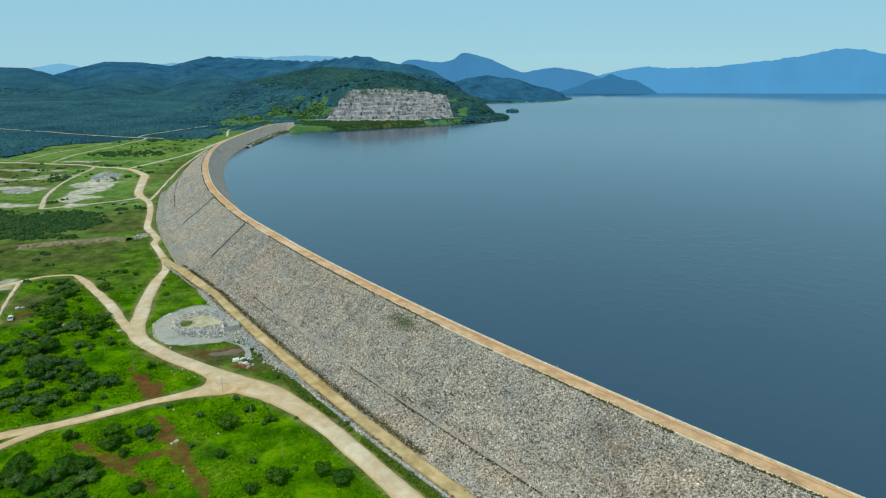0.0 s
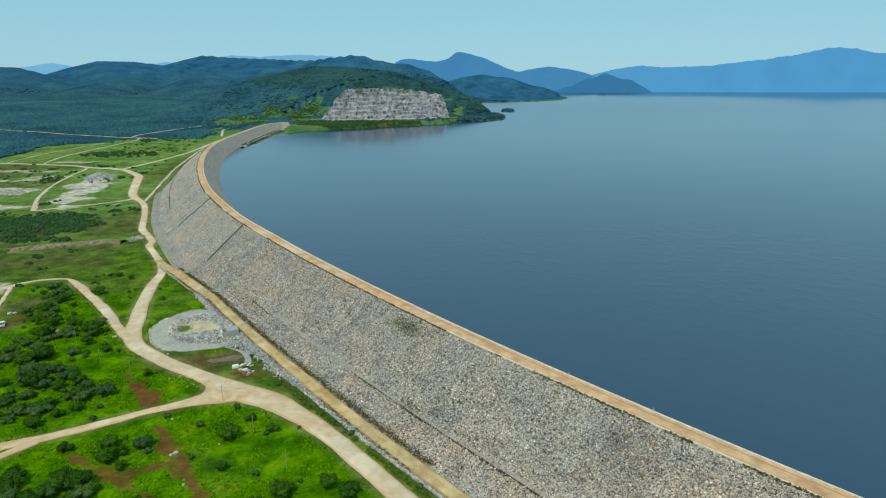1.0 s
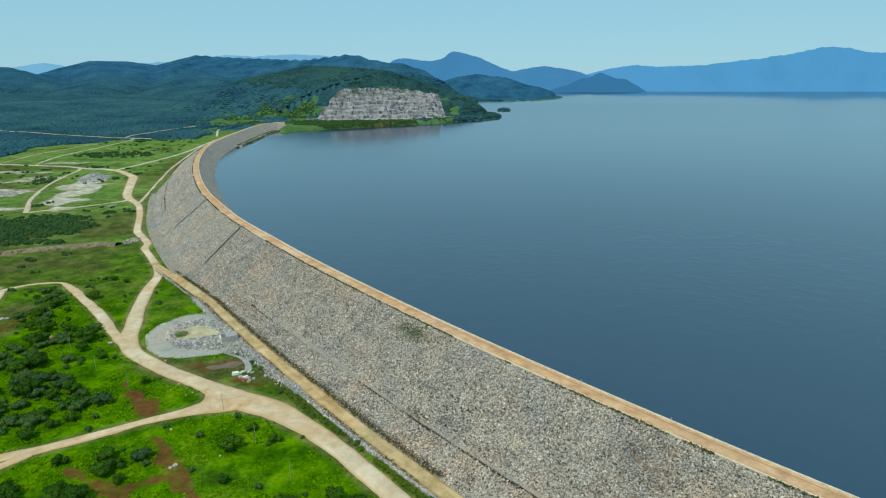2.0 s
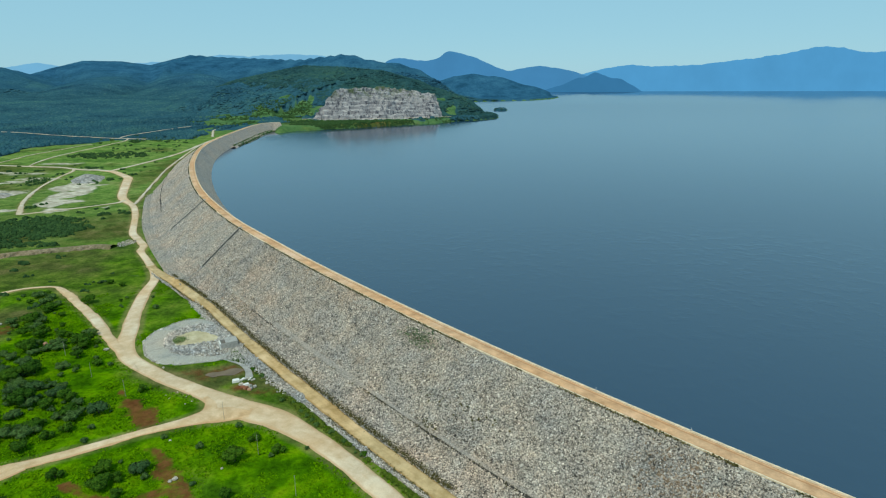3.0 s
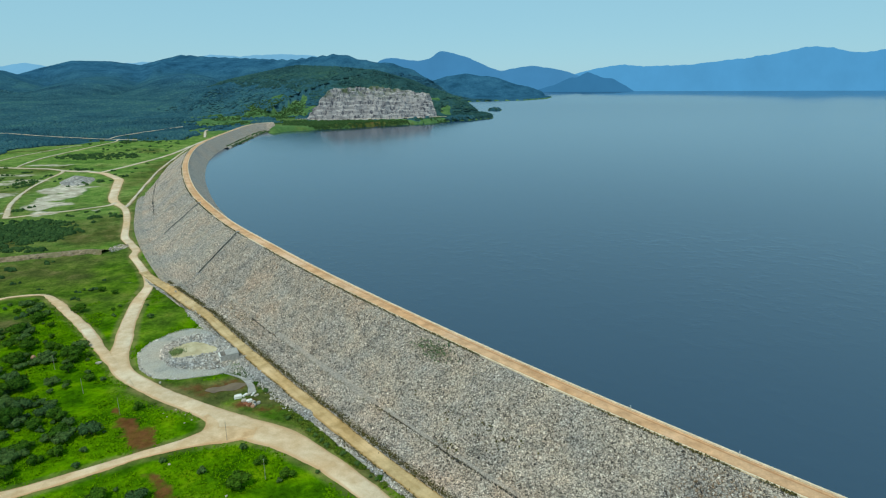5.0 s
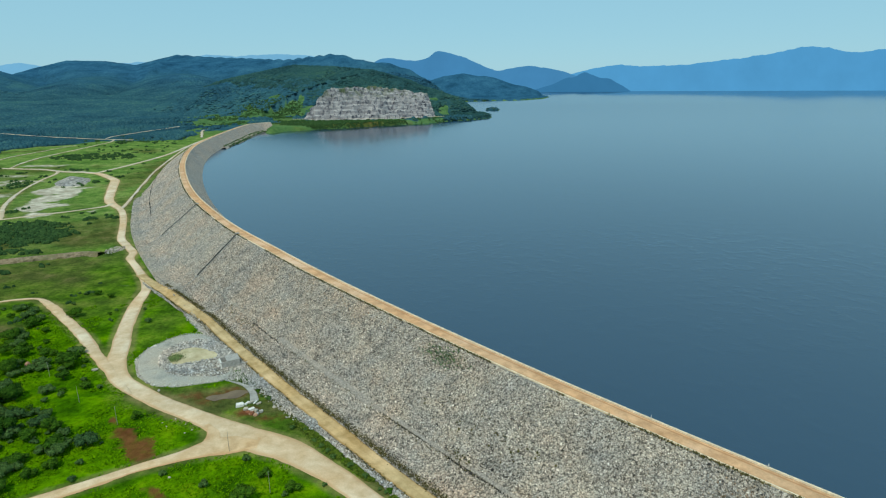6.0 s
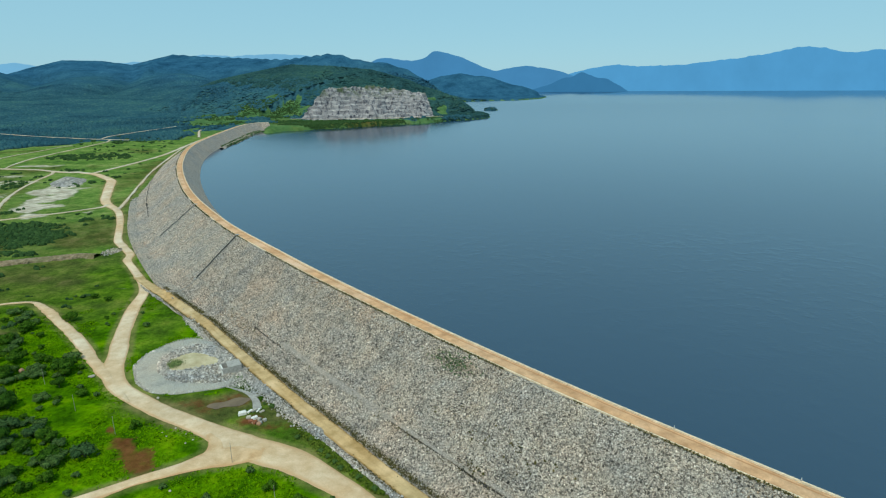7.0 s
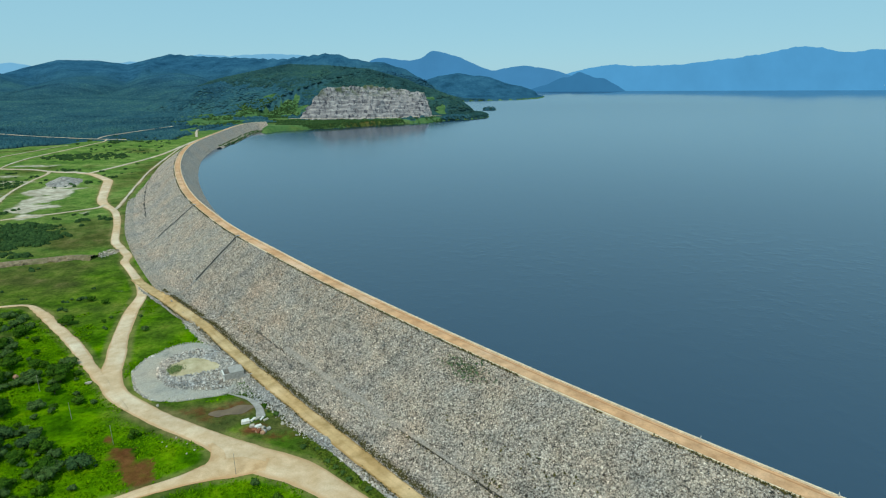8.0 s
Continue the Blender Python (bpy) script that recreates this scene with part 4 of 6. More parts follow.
# drainage chutes: crest index at the top, how far the foot drifts along the dam, reach of the open channel
CHUTES = ((288.1, 2.6, 29.3), (257.6, 3.0, 29.0))


def clear_of_chutes(k, o):
    ok = np.ones(len(k), bool)
    for k0, drift, reach in CHUTES:
        ok &= (np.abs(k - k0 - drift * (o - 4) / (reach - 4)) * 3.0 > 1.05) | (o > reach + 0.5)
    return ok


def riprap():
    near, mid, far = crest_index(60), crest_index(330), crest_index(720)
    n = 112000
    k, o = RNG.uniform(mid, near, n), RNG.uniform(5.9, 37.0, n)
    wide = np.where((CREST[k.astype(int), 1] > 201) & (CREST[k.astype(int), 1] < 248), 0.85, 0.45)
    keep = (np.abs(o - 28.4) > wide * (RNG.rand(n) < 0.85)) & clear_of_chutes(k, o)
    p = dam_at(k[keep], o[keep], RNG.uniform(-0.15, 0.12, keep.sum()))
    chips("riprap", p, np.minimum(RNG.gamma(3, 0.333, keep.sum()) * 0.25 + 0.18, 0.8), M_ROCK, DAM, "loose grey broken rock")
    n = 34000
    k, o = RNG.uniform(far, mid, n) + RNG.normal(0, 6, n), RNG.uniform(5.9, 37.5, n)
    keep = clear_of_chutes(k, o)
    k, o, n = k[keep], o[keep], keep.sum()
    chips("riprap", dam_at(k, o, RNG.uniform(-0.28, -0.02, n)), RNG.gamma(4, 0.25, n) * 0.32 + 0.26, M_FARROCK, DAM, "loose grey broken rock")
    n = 9000
    k = RNG.uniform(crest_index(295), near, n)
    wide = np.interp(CREST[k.astype(int), 1], [150, 185, 255], [0.04, 0.35, 1.0])
    o = 42.7 + 1.5 * wide + RNG.normal(0, 0.62, n) * wide
    p = dam_at(k, o, np.zeros(n))
    p[:, 2] = np.maximum(p[:, 2], 0.15) + RNG.uniform(0, 0.35, n)
    chips("apron_stones", p, RNG.gamma(5, 0.2, n) * 0.32 + 0.2, M_PALEROCK, DAM, "loose grey stones at the foot")


    n = 34000
    p = np.stack([RNG.uniform(-104, -46, n), RNG.uniform(176, 248, n)], 1)
    p = p[inside(p[:, 0] + RNG.normal(0, 0.5, n), p[:, 1] + RNG.normal(0, 0.5, n), APRON)]
    p = p[near_line(p[:, 0], p[:, 1], CREST_ROUGH)[0] > 42.7]
    n = len(p)
    rise = np.clip(1.3 * (46.5 - near_line(p[:, 0], p[:, 1], CREST_ROUGH)[0]) / 4.0, 0, 1.3)
    chips("apron_stones", np.concatenate([p, (rise + RNG.uniform(0.0, 0.3, n))[:, None]], 1), RNG.gamma(4, 0.25, n) * 0.3 + 0.2, M_PALEROCK, DAM, "broad slope of loose grey stones")

    for off, y0, ro, rk, n in ((12.5, 129, 4.0, 1.3, 620), (21, 127, 3.0, 2.2, 420), (32, 276, 2.6, 4.0, 220), (9, 246, 2, 8, 160)):
        k, o = RNG.normal(crest_index(y0), rk, n), RNG.normal(off, ro * 0.7, n)
        stones("stained_riprap", dam_at(k, np.clip(o, 6, 37), np.full(n, 0.1)), RNG.gamma(4, 0.25, n) * 0.24 + 0.18, M_RUSTROCK, DAM, "rust-stained broken rock")


riprap()


# ---------------------------------------------------------------- leaves
def leaf_cards(centres, normals, size, flat=0.35):
    """Small leaf sprays: one folded pair of triangles each. Returns verts and faces."""
    n = len(centres)
    a = RNG.normal(size=(n, 3))
    a -= (a * normals).sum(1)[:, None] * normals * (1 - flat)
    a /= np.linalg.norm(a, axis=1)[:, None]
    b = np.cross(normals, a)
    b /= np.linalg.norm(b, axis=1)[:, None] + 1e-9
    s = (size * RNG.uniform(0.6, 1.3, n))[:, None]
    v = np.stack([centres - a * s, centres + b * s * 0.7 - normals * s * 0.25, centres + a * s, centres - b * s * 0.7 - normals * s * 0.25], 1)
    f = np.array([(0, 1, 2), (0, 2, 3)])[None] + 4 * np.arange(n)[:, None, None]
    return v.reshape(-1, 3), f.reshape(-1, 3)


def ball(k):
    """Even directions over a sphere."""
    i = np.arange(k) + 0.5
    ph, th = np.arccos(1 - 2 * i / k), np.pi * (1 + 5 ** 0.5) * i
    return np.stack([np.cos(th) * np.sin(ph), np.sin(th) * np.sin(ph), np.cos(ph)], 1)


def make_tree(name, wide, high, lobes, leaves, mat, label, category, trunk_h):
    """A bush or small tree: tapered trunk with limbs, a crown of leaf sprays in uneven lobes. wide: crown's radius."""
    tree = thing(name, (0, 0, -60), label, category)
    bm = bmesh.new()
    heads = []
    for i in range(lobes):
        ang = 2.4 * i + RNG.uniform(-0.5, 0.5)
        d = wide * (0.0 if i == 0 else RNG.uniform(0.4, 0.68))
        heads.append((math.cos(ang) * d, math.sin(ang) * d, trunk_h + (high - trunk_h) * RNG.uniform(0.38, 0.7) * (1.15 if i == 0 else 0.9), wide * RNG.uniform(0.36, 0.55), (high - trunk_h) * RNG.uniform(0.28, 0.4)))
    def limb(p, q, r0, r1):
        p, q = Vector(p), Vector(q)
        t = (q - p).to_track_quat("Z", "Y").to_matrix()
        rings = [[bm.verts.new(c + t @ Vector((math.cos(a) * r, math.sin(a) * r, 0))) for a in (0, 1.05, 2.09, 3.14, 4.19, 5.24)] for c, r in ((p, r0), ((p + q) / 2 + Vector((0.05, 0.03, 0)) * wide * 0.3, (r0 + r1) / 2), (q, r1))]
        for A, B in zip(rings, rings[1:]):
            for i in range(6):
                bm.faces.new((A[i], A[(i + 1) % 6], B[(i + 1) % 6], B[i]))
    fork = (0.04 * wide, 0.03 * wide, trunk_h * 0.8)
    limb((0, 0, -0.3), fork, 0.055 * wide + 0.05, 0.04 * wide + 0.03)
    for h in heads:
        limb(fork, h[:3], 0.03 * wide + 0.02, 0.012 * wide + 0.01)
    part("trunk", bm, M_BARK, tree)
    vs, fs, at = [], [], 0
    per = int(leaves * 2.2) // lobes
    for x, y, z, r, rz in heads:
        d = ball(per) + RNG.normal(0, 0.12, (per, 3))
        d /= np.linalg.norm(d, axis=1)[:, None]
        lump = 1 + 0.22 * np.sin(d[:, :1] * 5 + x) * np.cos(d[:, 1:2] * 4 + y)
        c = np.array([x, y, z]) + d * np.array([r, r, rz]) * lump * RNG.uniform(0.78, 1.08, (per, 1))
        v, f = leaf_cards(c, d, 0.045 * wide + 0.13)
        vs.append(v)
        fs.append(f + at)
        at += len(v)
        core = np.array([x, y, z]) + ball(40) * np.array([r, r, rz]) * 0.72
        cv, cf = leaf_cards(core, ball(40), r * 0.36)
        vs.append(cv)
        fs.append(cf + at)
        at += len(cv)
    mesh_of("crown", np.vstack(vs), np.vstack(fs), mat, tree)
    return tree


def on_road(x, y, spare):
    out = np.zeros(np.shape(x), bool)
    for r in ROADS:
        d, w, _ = near_line(x, y, r)
        out |= d < w / 2 + spare
    return out


def off_dam(x, y):
    return near_line(x, y, CREST_ROUGH)[0]


KINDS = []
for wide, high, lobes, leaves, mat, label, cat, th in (
        (4.2, 5.6, 7, 560, M_LEAF, "round dark green tree standing in bright grass", "tree", 1.4),
        (3.2, 4.4, 6, 430, M_LEAF, "dense dark green bush in tall grass", "bush", 0.9),
        (2.4, 3.2, 5, 300, M_LEAF, "small dark green bush in grass", "bush", 0.6),
        (3.6, 4.2, 7, 430, M_LEAF2, "spreading grey-green thorn bush in grass", "bush", 0.9),
        (1.6, 1.9, 4, 170, M_LEAF2, "low grey-green shrub in grass", "bush", 0.3)):
    KINDS.append(make_tree("tree" if cat == "tree" else "bush", wide, high, lobes, leaves, mat, label, cat, th))


BULK = []


def plant(kind, x, y, size=1.0, alone=True):
    z = float(land(np.array([x]), np.array([y]))[0])
    z = max(z, float(dam_z(off_dam(np.array([x]), np.array([y])))[0]) if off_dam(np.array([x]), np.array([y]))[0] < 46 else z)
    m = pose(x, y, z - 0.05, 0, 0, RNG.uniform(0, 360)) @ Matrix.Diagonal((size, size, size * RNG.uniform(0.85, 1.1), 1))
    if not alone or math.hypot(x + 15, y - 25) > 238:
        BULK.append((kind, m))
        return None
    ob = copy_thing(KINDS[kind], m)
    ob.scale = m.to_scale()
    return tagged(ob, group="bushes on the grassland")


# trees that stand singly: plan place, kind, size
SINGLE = [(-107.9, 145.3, 2, 1.15), (-96.8, 147.5, 1, 1.0), (-94.2, 140.8, 0, 0.89), (-88.4, 138.0, 2, 0.9), (-86.9, 147.0, 3, 0.89), (-95.5, 130.9, 0, 1.0), (-98.7, 129.3, 1, 1.0), (-90.9, 128.7, 2, 1.0), (-63.7, 151.1, 0, 0.9),
          (-61.5, 137.0, 2, 0.9), (-52.7, 154.7, 2, 1.1), (-42.6, 126.6, 0, 0.9), (-31.6, 130.0, 1, 1.0), (-25.9, 126.4, 0, 0.85), (-51.6, 134.6, 4, 0.94), (-48.3, 122.5, 2, 1.05), (-75.0, 157.1, 4, 1.08), (-77.5, 122.8, 2, 1.1), (-112.9, 132.5, 0, 0.9),
          (-103.5, 123.6, 0, 0.95), (-112.6, 127.5, 1, 1.06), (-94.6, 121.5, 1, 1.09), (-45.1, 156.0, 4, 0.6)]
THICKET = [(-144.9, 224.1, 0, 1.25), (-141.2, 214.0, 1, 0.9), (-141.6, 205.0, 3, 0.84), (-130.7, 207.8, 2, 1.05), (-113.2, 175.9, 3, 1.12), (-127.3, 183.5, 1, 1.05), (-121.3, 174.7, 0, 0.9), (-120.9, 162.8, 2, 1.05), (-128.0, 168.0, 1, 1.0),
           (-110.6, 167.4, 4, 0.96), (-132.4, 186.6, 3, 1.0), (-149.4, 201.4, 0, 1.06), (-139.6, 181.1, 0, 1.15), (-162.6, 218.7, 0, 1.05), (-179.5, 246.4, 0, 1.1), (-124.9, 157.3, 1, 0.96), (-153.6, 197.0, 0, 1.1), (-131.7, 179.6, 1, 0.92),
           (-167.7, 269.4, 1, 1.1), (-179.5, 260.1, 0, 0.97), (-166.3, 231.6, 0, 0.88), (-164, 292, 2, 0.9), (-172, 296, 2, 1.0), (-134, 262, 4, 1.2)]
for x, y, kind, size in (*SINGLE, *THICKET):
    plant(kind, x, y, size * 0.84)

GLADE = np.array([(-155, 214.5), (-138, 216.4), (-118, 198), (-112, 181), (-122, 183), (-139, 196)], float)     # open grass
# thickets: plan centre, radii, how many bushes
for cx, cy, rx, ry, count in ((-189, 273, 17, 7, 22), (-178, 247, 10, 10, 18), (-152, 226, 11, 7, 15), (-163, 209, 18, 10, 34), (-157, 191, 19, 10, 36), (-139, 191, 10, 8, 18), (-131, 171, 12, 7, 17), (-142, 167, 14, 7, 20),
                              (-128, 180, 10, 6, 8), (-109, 129, 14, 5, 13), (-97, 130, 7, 4, 7), (-104, 119, 15, 5, 12), (-90, 119, 7, 4, 5), (-172, 232, 9, 8, 9), (-116, 126, 6, 8, 5)):
    done, count = 0, int(count * 0.8)
    while done < count:
        a, r = RNG.uniform(0, 6.28), RNG.uniform(0, 1) ** 0.5
        x, y = cx + math.cos(a) * r * rx * 1.15, cy + math.sin(a) * r * ry * 1.2
        if on_road(np.array([x]), np.array([y]), 2.2)[0] or inside(np.array([x]), np.array([y]), GLADE)[0]:
            count -= 1
            continue
        plant(RNG.choice([1, 3, 3, 4, 3, 2, 4]), x, y, RNG.uniform(0.42, 0.85))
        done += 1

# shrubs dotted over the grass
done = 0
while done < 60:
    x, y = RNG.uniform(-190, -35), RNG.uniform(112, 300)
    if abs(math.degrees(math.atan2(x, y))) > 41 or on_road(np.array([x]), np.array([y]), 1.5)[0] or off_dam(np.array([x]), np.array([y]))[0] < 55 or math.hypot((x + 104) / 24, (y - 222) / 28) < 1 or bare_earth(np.array([x]), np.array([y]))[0] > 0.4:
        continue
    plant(RNG.choice([4, 4, 4, 2]), x, y, RNG.uniform(0.4, 0.85), math.hypot(x + 15, y - 25) < 185)
    done += 1

# dense dark bushes at the foot of the dam
for i in range(34):
    k = RNG.uniform(crest_index(185), crest_index(118))
    c = dam_at(np.array([k]), np.array([RNG.uniform(43.6, 48.5)]))[0]
    if not on_road(c[:1], c[1:2], 0.9)[0] and not inside(c[:1], c[1:2], APRON)[0]:
        plant(2 if RNG.rand() < 0.3 else 4, c[0], c[1], RNG.uniform(0.4, 0.85), False)
# low bushes on the verge between the road and the dam's stony foot
for y in np.arange(80, 176, 3.0):
    k = crest_index(y + 62)
    c = CREST[k] + CREST_OUT[k] * (46.0 + RNG.uniform(-1.0, 2.2))
    if not on_road(c[:1], c[1:2], 0.8)[0] and not inside(c[:1], c[1:2], APRON)[0]:
        plant(4 if RNG.rand() < 0.8 else 2, c[0], c[1], RNG.uniform(0.35, 0.75), False)
# bushes farther off, and the low growth at the dam's foot, joined
for mat, kinds in ((M_LEAF, (1, 2)), (M_LEAF2, (3, 4))):
    vs, fs, at = [], [], 0
    for kind, m in BULK:
        if kind in kinds or (kind == 0 and 1 in kinds):
            crown = next(o for o in KINDS[kind].children if o.name.startswith("crown")).data
            co, tri = np.empty(len(crown.vertices) * 3, np.float32), np.empty(len(crown.polygons) * 3, np.int32)
            crown.vertices.foreach_get("co", co)
            crown.loops.foreach_get("vertex_index", tri)
            m = np.array(m)
            vs.append(co.reshape(-1, 3) @ m[:3, :3].T + m[:3, 3])
            fs.append(tri.reshape(-1, 3) + at)
            at += len(co) // 3
    tagged(mesh_of("bushes", np.vstack(vs), np.vstack(fs), mat), "dark green bushes in thickets among the grass", "bush", kind="stuff")
for ob in KINDS:
    ob.location.z = -60
    for o in (*ob.children_recursive, ob):
        bpy.data.objects.remove(o)


# ---------------------------------------------------------------- farther woods and thickets, in bulk
def crowns(name, x, y, z, wide, high, mat, label, rim=6, rings=2):
    """Small tree crowns far off, each a rough rounded dome of a few facets, as one mesh."""
    n, m = len(x), rim * rings + 1
    v = np.empty((n, m, 3))
    turn = RNG.uniform(0, 6.28, (n, 1)) + np.linspace(0, 2 * math.pi, rim, endpoint=False)
    for i, (out, up) in enumerate(((1.0, -0.3), (0.68, 0.62))[:rings]):
        a = turn + i * math.pi / rim
        r = wide[:, None] * out * RNG.uniform(0.78, 1.15, (n, rim))
        v[:, i * rim:(i + 1) * rim] = np.stack([x[:, None] + r * np.cos(a), y[:, None] + r * np.sin(a), z[:, None] + (up + RNG.uniform(-0.15, 0.15, (n, rim))) * high[:, None]], -1)
    v[:, -1] = np.stack([x + RNG.normal(0, 0.15, n) * wide, y + RNG.normal(0, 0.15, n) * wide, z + high], 1)
    k, j = np.arange(rim), (np.arange(rim) + 1) % rim
    top = (rings - 1) * rim
    tri = [np.stack([top + k, top + j, np.full(rim, m - 1)], 1)]
    if rings == 2:
        tri += [np.stack([k, j, rim + k], 1), np.stack([j, rim + j, rim + k], 1)]
    f = np.concatenate(tri)[None] + m * np.arange(n)[:, None, None]
    return tagged(mesh_of(name, v.reshape(-1, 3), f.reshape(-1, 3), mat, smooth=name != "thicket"), label, "woodland", kind="stuff")


def hill_woods():
    n = 72000
    r, a = np.sqrt(RNG.uniform(1150 ** 2, 2700 ** 2, n)), np.radians(RNG.uniform(-43, 13, n))
    x, y = r * np.sin(a), r * np.cos(a)
    z = land(x, y)
    cut = inside(x, y, np.vstack([QUARRY_FOOT[:, :2] + np.array([0, -14]), QUARRY_RIM[::-1, :2] + np.array([0, 4])]))
    ok = (wooded(x, y, z) + fbm(x, y, 40, 4) * 0.7 > 0.5) & (z > 9.5) & ~cut & ~on_road(x, y, 3) & (off_dam(x, y) > 60)
    x, y, z = x[ok], y[ok], z[ok]
    s = RNG.uniform(3.0, 5.8, len(x)) * (0.75 + np.hypot(x, y) / 5000)
    h = near_line(x, y, HEAD_RIDGE[3:])[0] + 90 * fbm(x, y, 90, 4) < 290
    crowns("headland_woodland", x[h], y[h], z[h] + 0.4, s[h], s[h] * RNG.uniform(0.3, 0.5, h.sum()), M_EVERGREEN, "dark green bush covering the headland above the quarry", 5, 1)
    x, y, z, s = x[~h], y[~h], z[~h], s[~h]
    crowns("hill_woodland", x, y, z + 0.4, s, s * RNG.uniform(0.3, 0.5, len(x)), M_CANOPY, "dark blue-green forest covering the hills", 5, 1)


def scatter_woods():
    n = 56000
    r = np.exp(RNG.uniform(np.log(640), np.log(1460), n))
    a = np.radians(RNG.uniform(-43, 9, n))
    x, y = r * np.sin(a), r * np.cos(a)
    z = land(x, y)
    ok = (wooded(x, y, z) + fbm(x, y, 40, 4) * 0.7 > 0.55) & (z > 8.5) & ~on_road(x, y, 6.0) & (off_dam(x, y) > 52) & (r < 1430) & (z < 34) & ~((x > -275) & (x < 70) & (y > 1200 + 0.65 * (x + 245)) & (y < 1400 + 0.35 * (x + 222)))
    x, y, z, r = x[ok], y[ok], z[ok], r[ok]
    s = RNG.uniform(1.7, 3.2, len(x)) * (0.8 + r / 2600)
    s *= 0.3 + 0.7 * smooth(np.minimum(near_line(x, y + 16, WOOD_ROADS[0])[0], near_line(x, y + 16, WOOD_ROADS[1])[0]), 16, 60)    # low bush beside the roads
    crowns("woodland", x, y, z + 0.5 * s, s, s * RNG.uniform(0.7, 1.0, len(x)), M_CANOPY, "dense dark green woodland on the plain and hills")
    # thickets and single bushes in the middle distance
    rows = ((-378, 1200, 14, 60, 150), (-392, 1120, 10, 40, 60), (-395, 1455, 60, 40, 300), (-320, 1410, 40, 60, 320), (-335, 1475, 45, 40, 200), (-440, 1385, 70, 80, 150), (-60, 1272, 120, 14, 260), (-180, 1215, 60, 16, 200), (-130, 1262, 180, 30, 420), (-220, 1185, 50, 22, 160), (-236, 1166, 44, 14, 300), (-205, 1192, 60, 16, 220), (-425, 1340, 40, 60, 110), (-298, 400, 52, 26, 520), (-345, 405, 45, 26, 320), (-290, 432, 26, 12, 110), (-262, 412, 18, 9, 60), (-272, 368, 30, 7, 50), (-405, 745, 50, 22, 160), (-330, 478, 6, 16, 12), (-392, 600, 10, 30, 26), (-352, 440, 30, 6, 30), (-380, 660, 25, 5, 10),
            (-260, 450, 25, 25, 14), (-330, 610, 25, 50, 20), (-380, 850, 60, 90, 90), (-450, 900, 40, 80, 60), (-230, 300, 60, 60, 30), (-430, 620, 70, 60, 50), (-390, 1180, 60, 60, 70), (-290, 1250, 50, 60, 60), (-150, 1215, 170, 50, 420), (-100, 1250, 160, 25, 260), (20, 1345, 60, 22, 90), (-240, 1330, 25, 60, 50), (-60, 1290, 100, 30, 60), (-200, 1400, 60, 12, 40), (-40, 1480, 90, 14, 50), (-300, 690, 30, 60, 30))
    xs, ys = [], []
    for cx, cy, rx, ry, count in rows:
        a, q = RNG.uniform(0, 6.28, count), RNG.uniform(0, 1, count) ** 0.5
        xs.append(cx + np.cos(a) * q * rx)
        ys.append(cy + np.sin(a) * q * ry)
    x, y = np.concatenate(xs), np.concatenate(ys)
    ok = ~on_road(x, y, 2) & ((off_dam(x, y) > 48) | (y > 1132) & (x > -280)) & (land(x, y) > 6.5 * (y > 1100) - 1)
    x, y = x[ok], y[ok]
    s = np.repeat(RNG.uniform(1.0, 2.8, len(x)), 4)
    x, y = np.repeat(x, 4) + RNG.normal(0, 0.55, len(s)) * s, np.repeat(y, 4) + RNG.normal(0, 0.55, len(s)) * s
    s = s * RNG.uniform(0.4, 0.8, len(s))
    z = land(x, y) + 0.3 * s
    k = RNG.uniform(10, crest_index(860), 700)             # growth on the bank below the far end of the dam
    q = dam_at(k, RNG.uniform(-25, -12, 700) + 4 * smooth(CREST[k.astype(int), 1], 930, 860), np.zeros(700))
    x, y, z, s = np.append(x, q[:, 0]), np.append(y, q[:, 1]), np.append(z, np.full(700, 8.0)), np.append(s, RNG.uniform(0.7, 1.7, 700))
    crowns("thicket", x, y, z, s, s * RNG.uniform(0.7, 1.0, len(x)), M_THICKET, "dark green bushes scattered over far fields", 5)


scatter_woods()
hill_woods()


# ---------------------------------------------------------------- grass, weeds
def tufts():
    n = 64000
    r, a = np.sqrt(RNG.uniform(105 ** 2, 330 ** 2, n)), np.radians(RNG.uniform(-47, -6, n))
    x, y = r * np.sin(a), r * np.cos(a)
    ok = ~on_road(x, y, 0.4) & (off_dam(x, y) > 44.3) & (bare_earth(x, y) < 0.55) & (spots(x, y, DULL) < 0.5) & (fbm(x, y, 16, 4) > -0.12) & ~inside(x, y, APRON)
    ok &= np.hypot((x + 104) / 19.5, (y - 228) / 20.5) > 1
    x, y = x[ok], y[ok]
    k = 5
    s = np.repeat(RNG.uniform(0.14, 0.36, len(x)) * (0.8 + 0.7 * (RNG.rand(len(x)) > 0.9)), k)
    c = np.stack([np.repeat(x, k), np.repeat(y, k), np.repeat(land(x, y), k)], 1) + RNG.normal(0, 0.45, (len(x) * k, 3)) * np.array([1, 1, 0]) * s[:, None] * 2.4
    c[:, 2] += s * 0.45
    nrm = RNG.normal(0, 0.6, c.shape) + np.array([0, 0, 1.0])
    nrm /= np.linalg.norm(nrm, axis=1)[:, None]
    v, f = leaf_cards(c, nrm, s)
    tagged(mesh_of("grass", v, f, M_TUFT), "bright green rank grass and weeds", "grass", kind="stuff")


tufts()


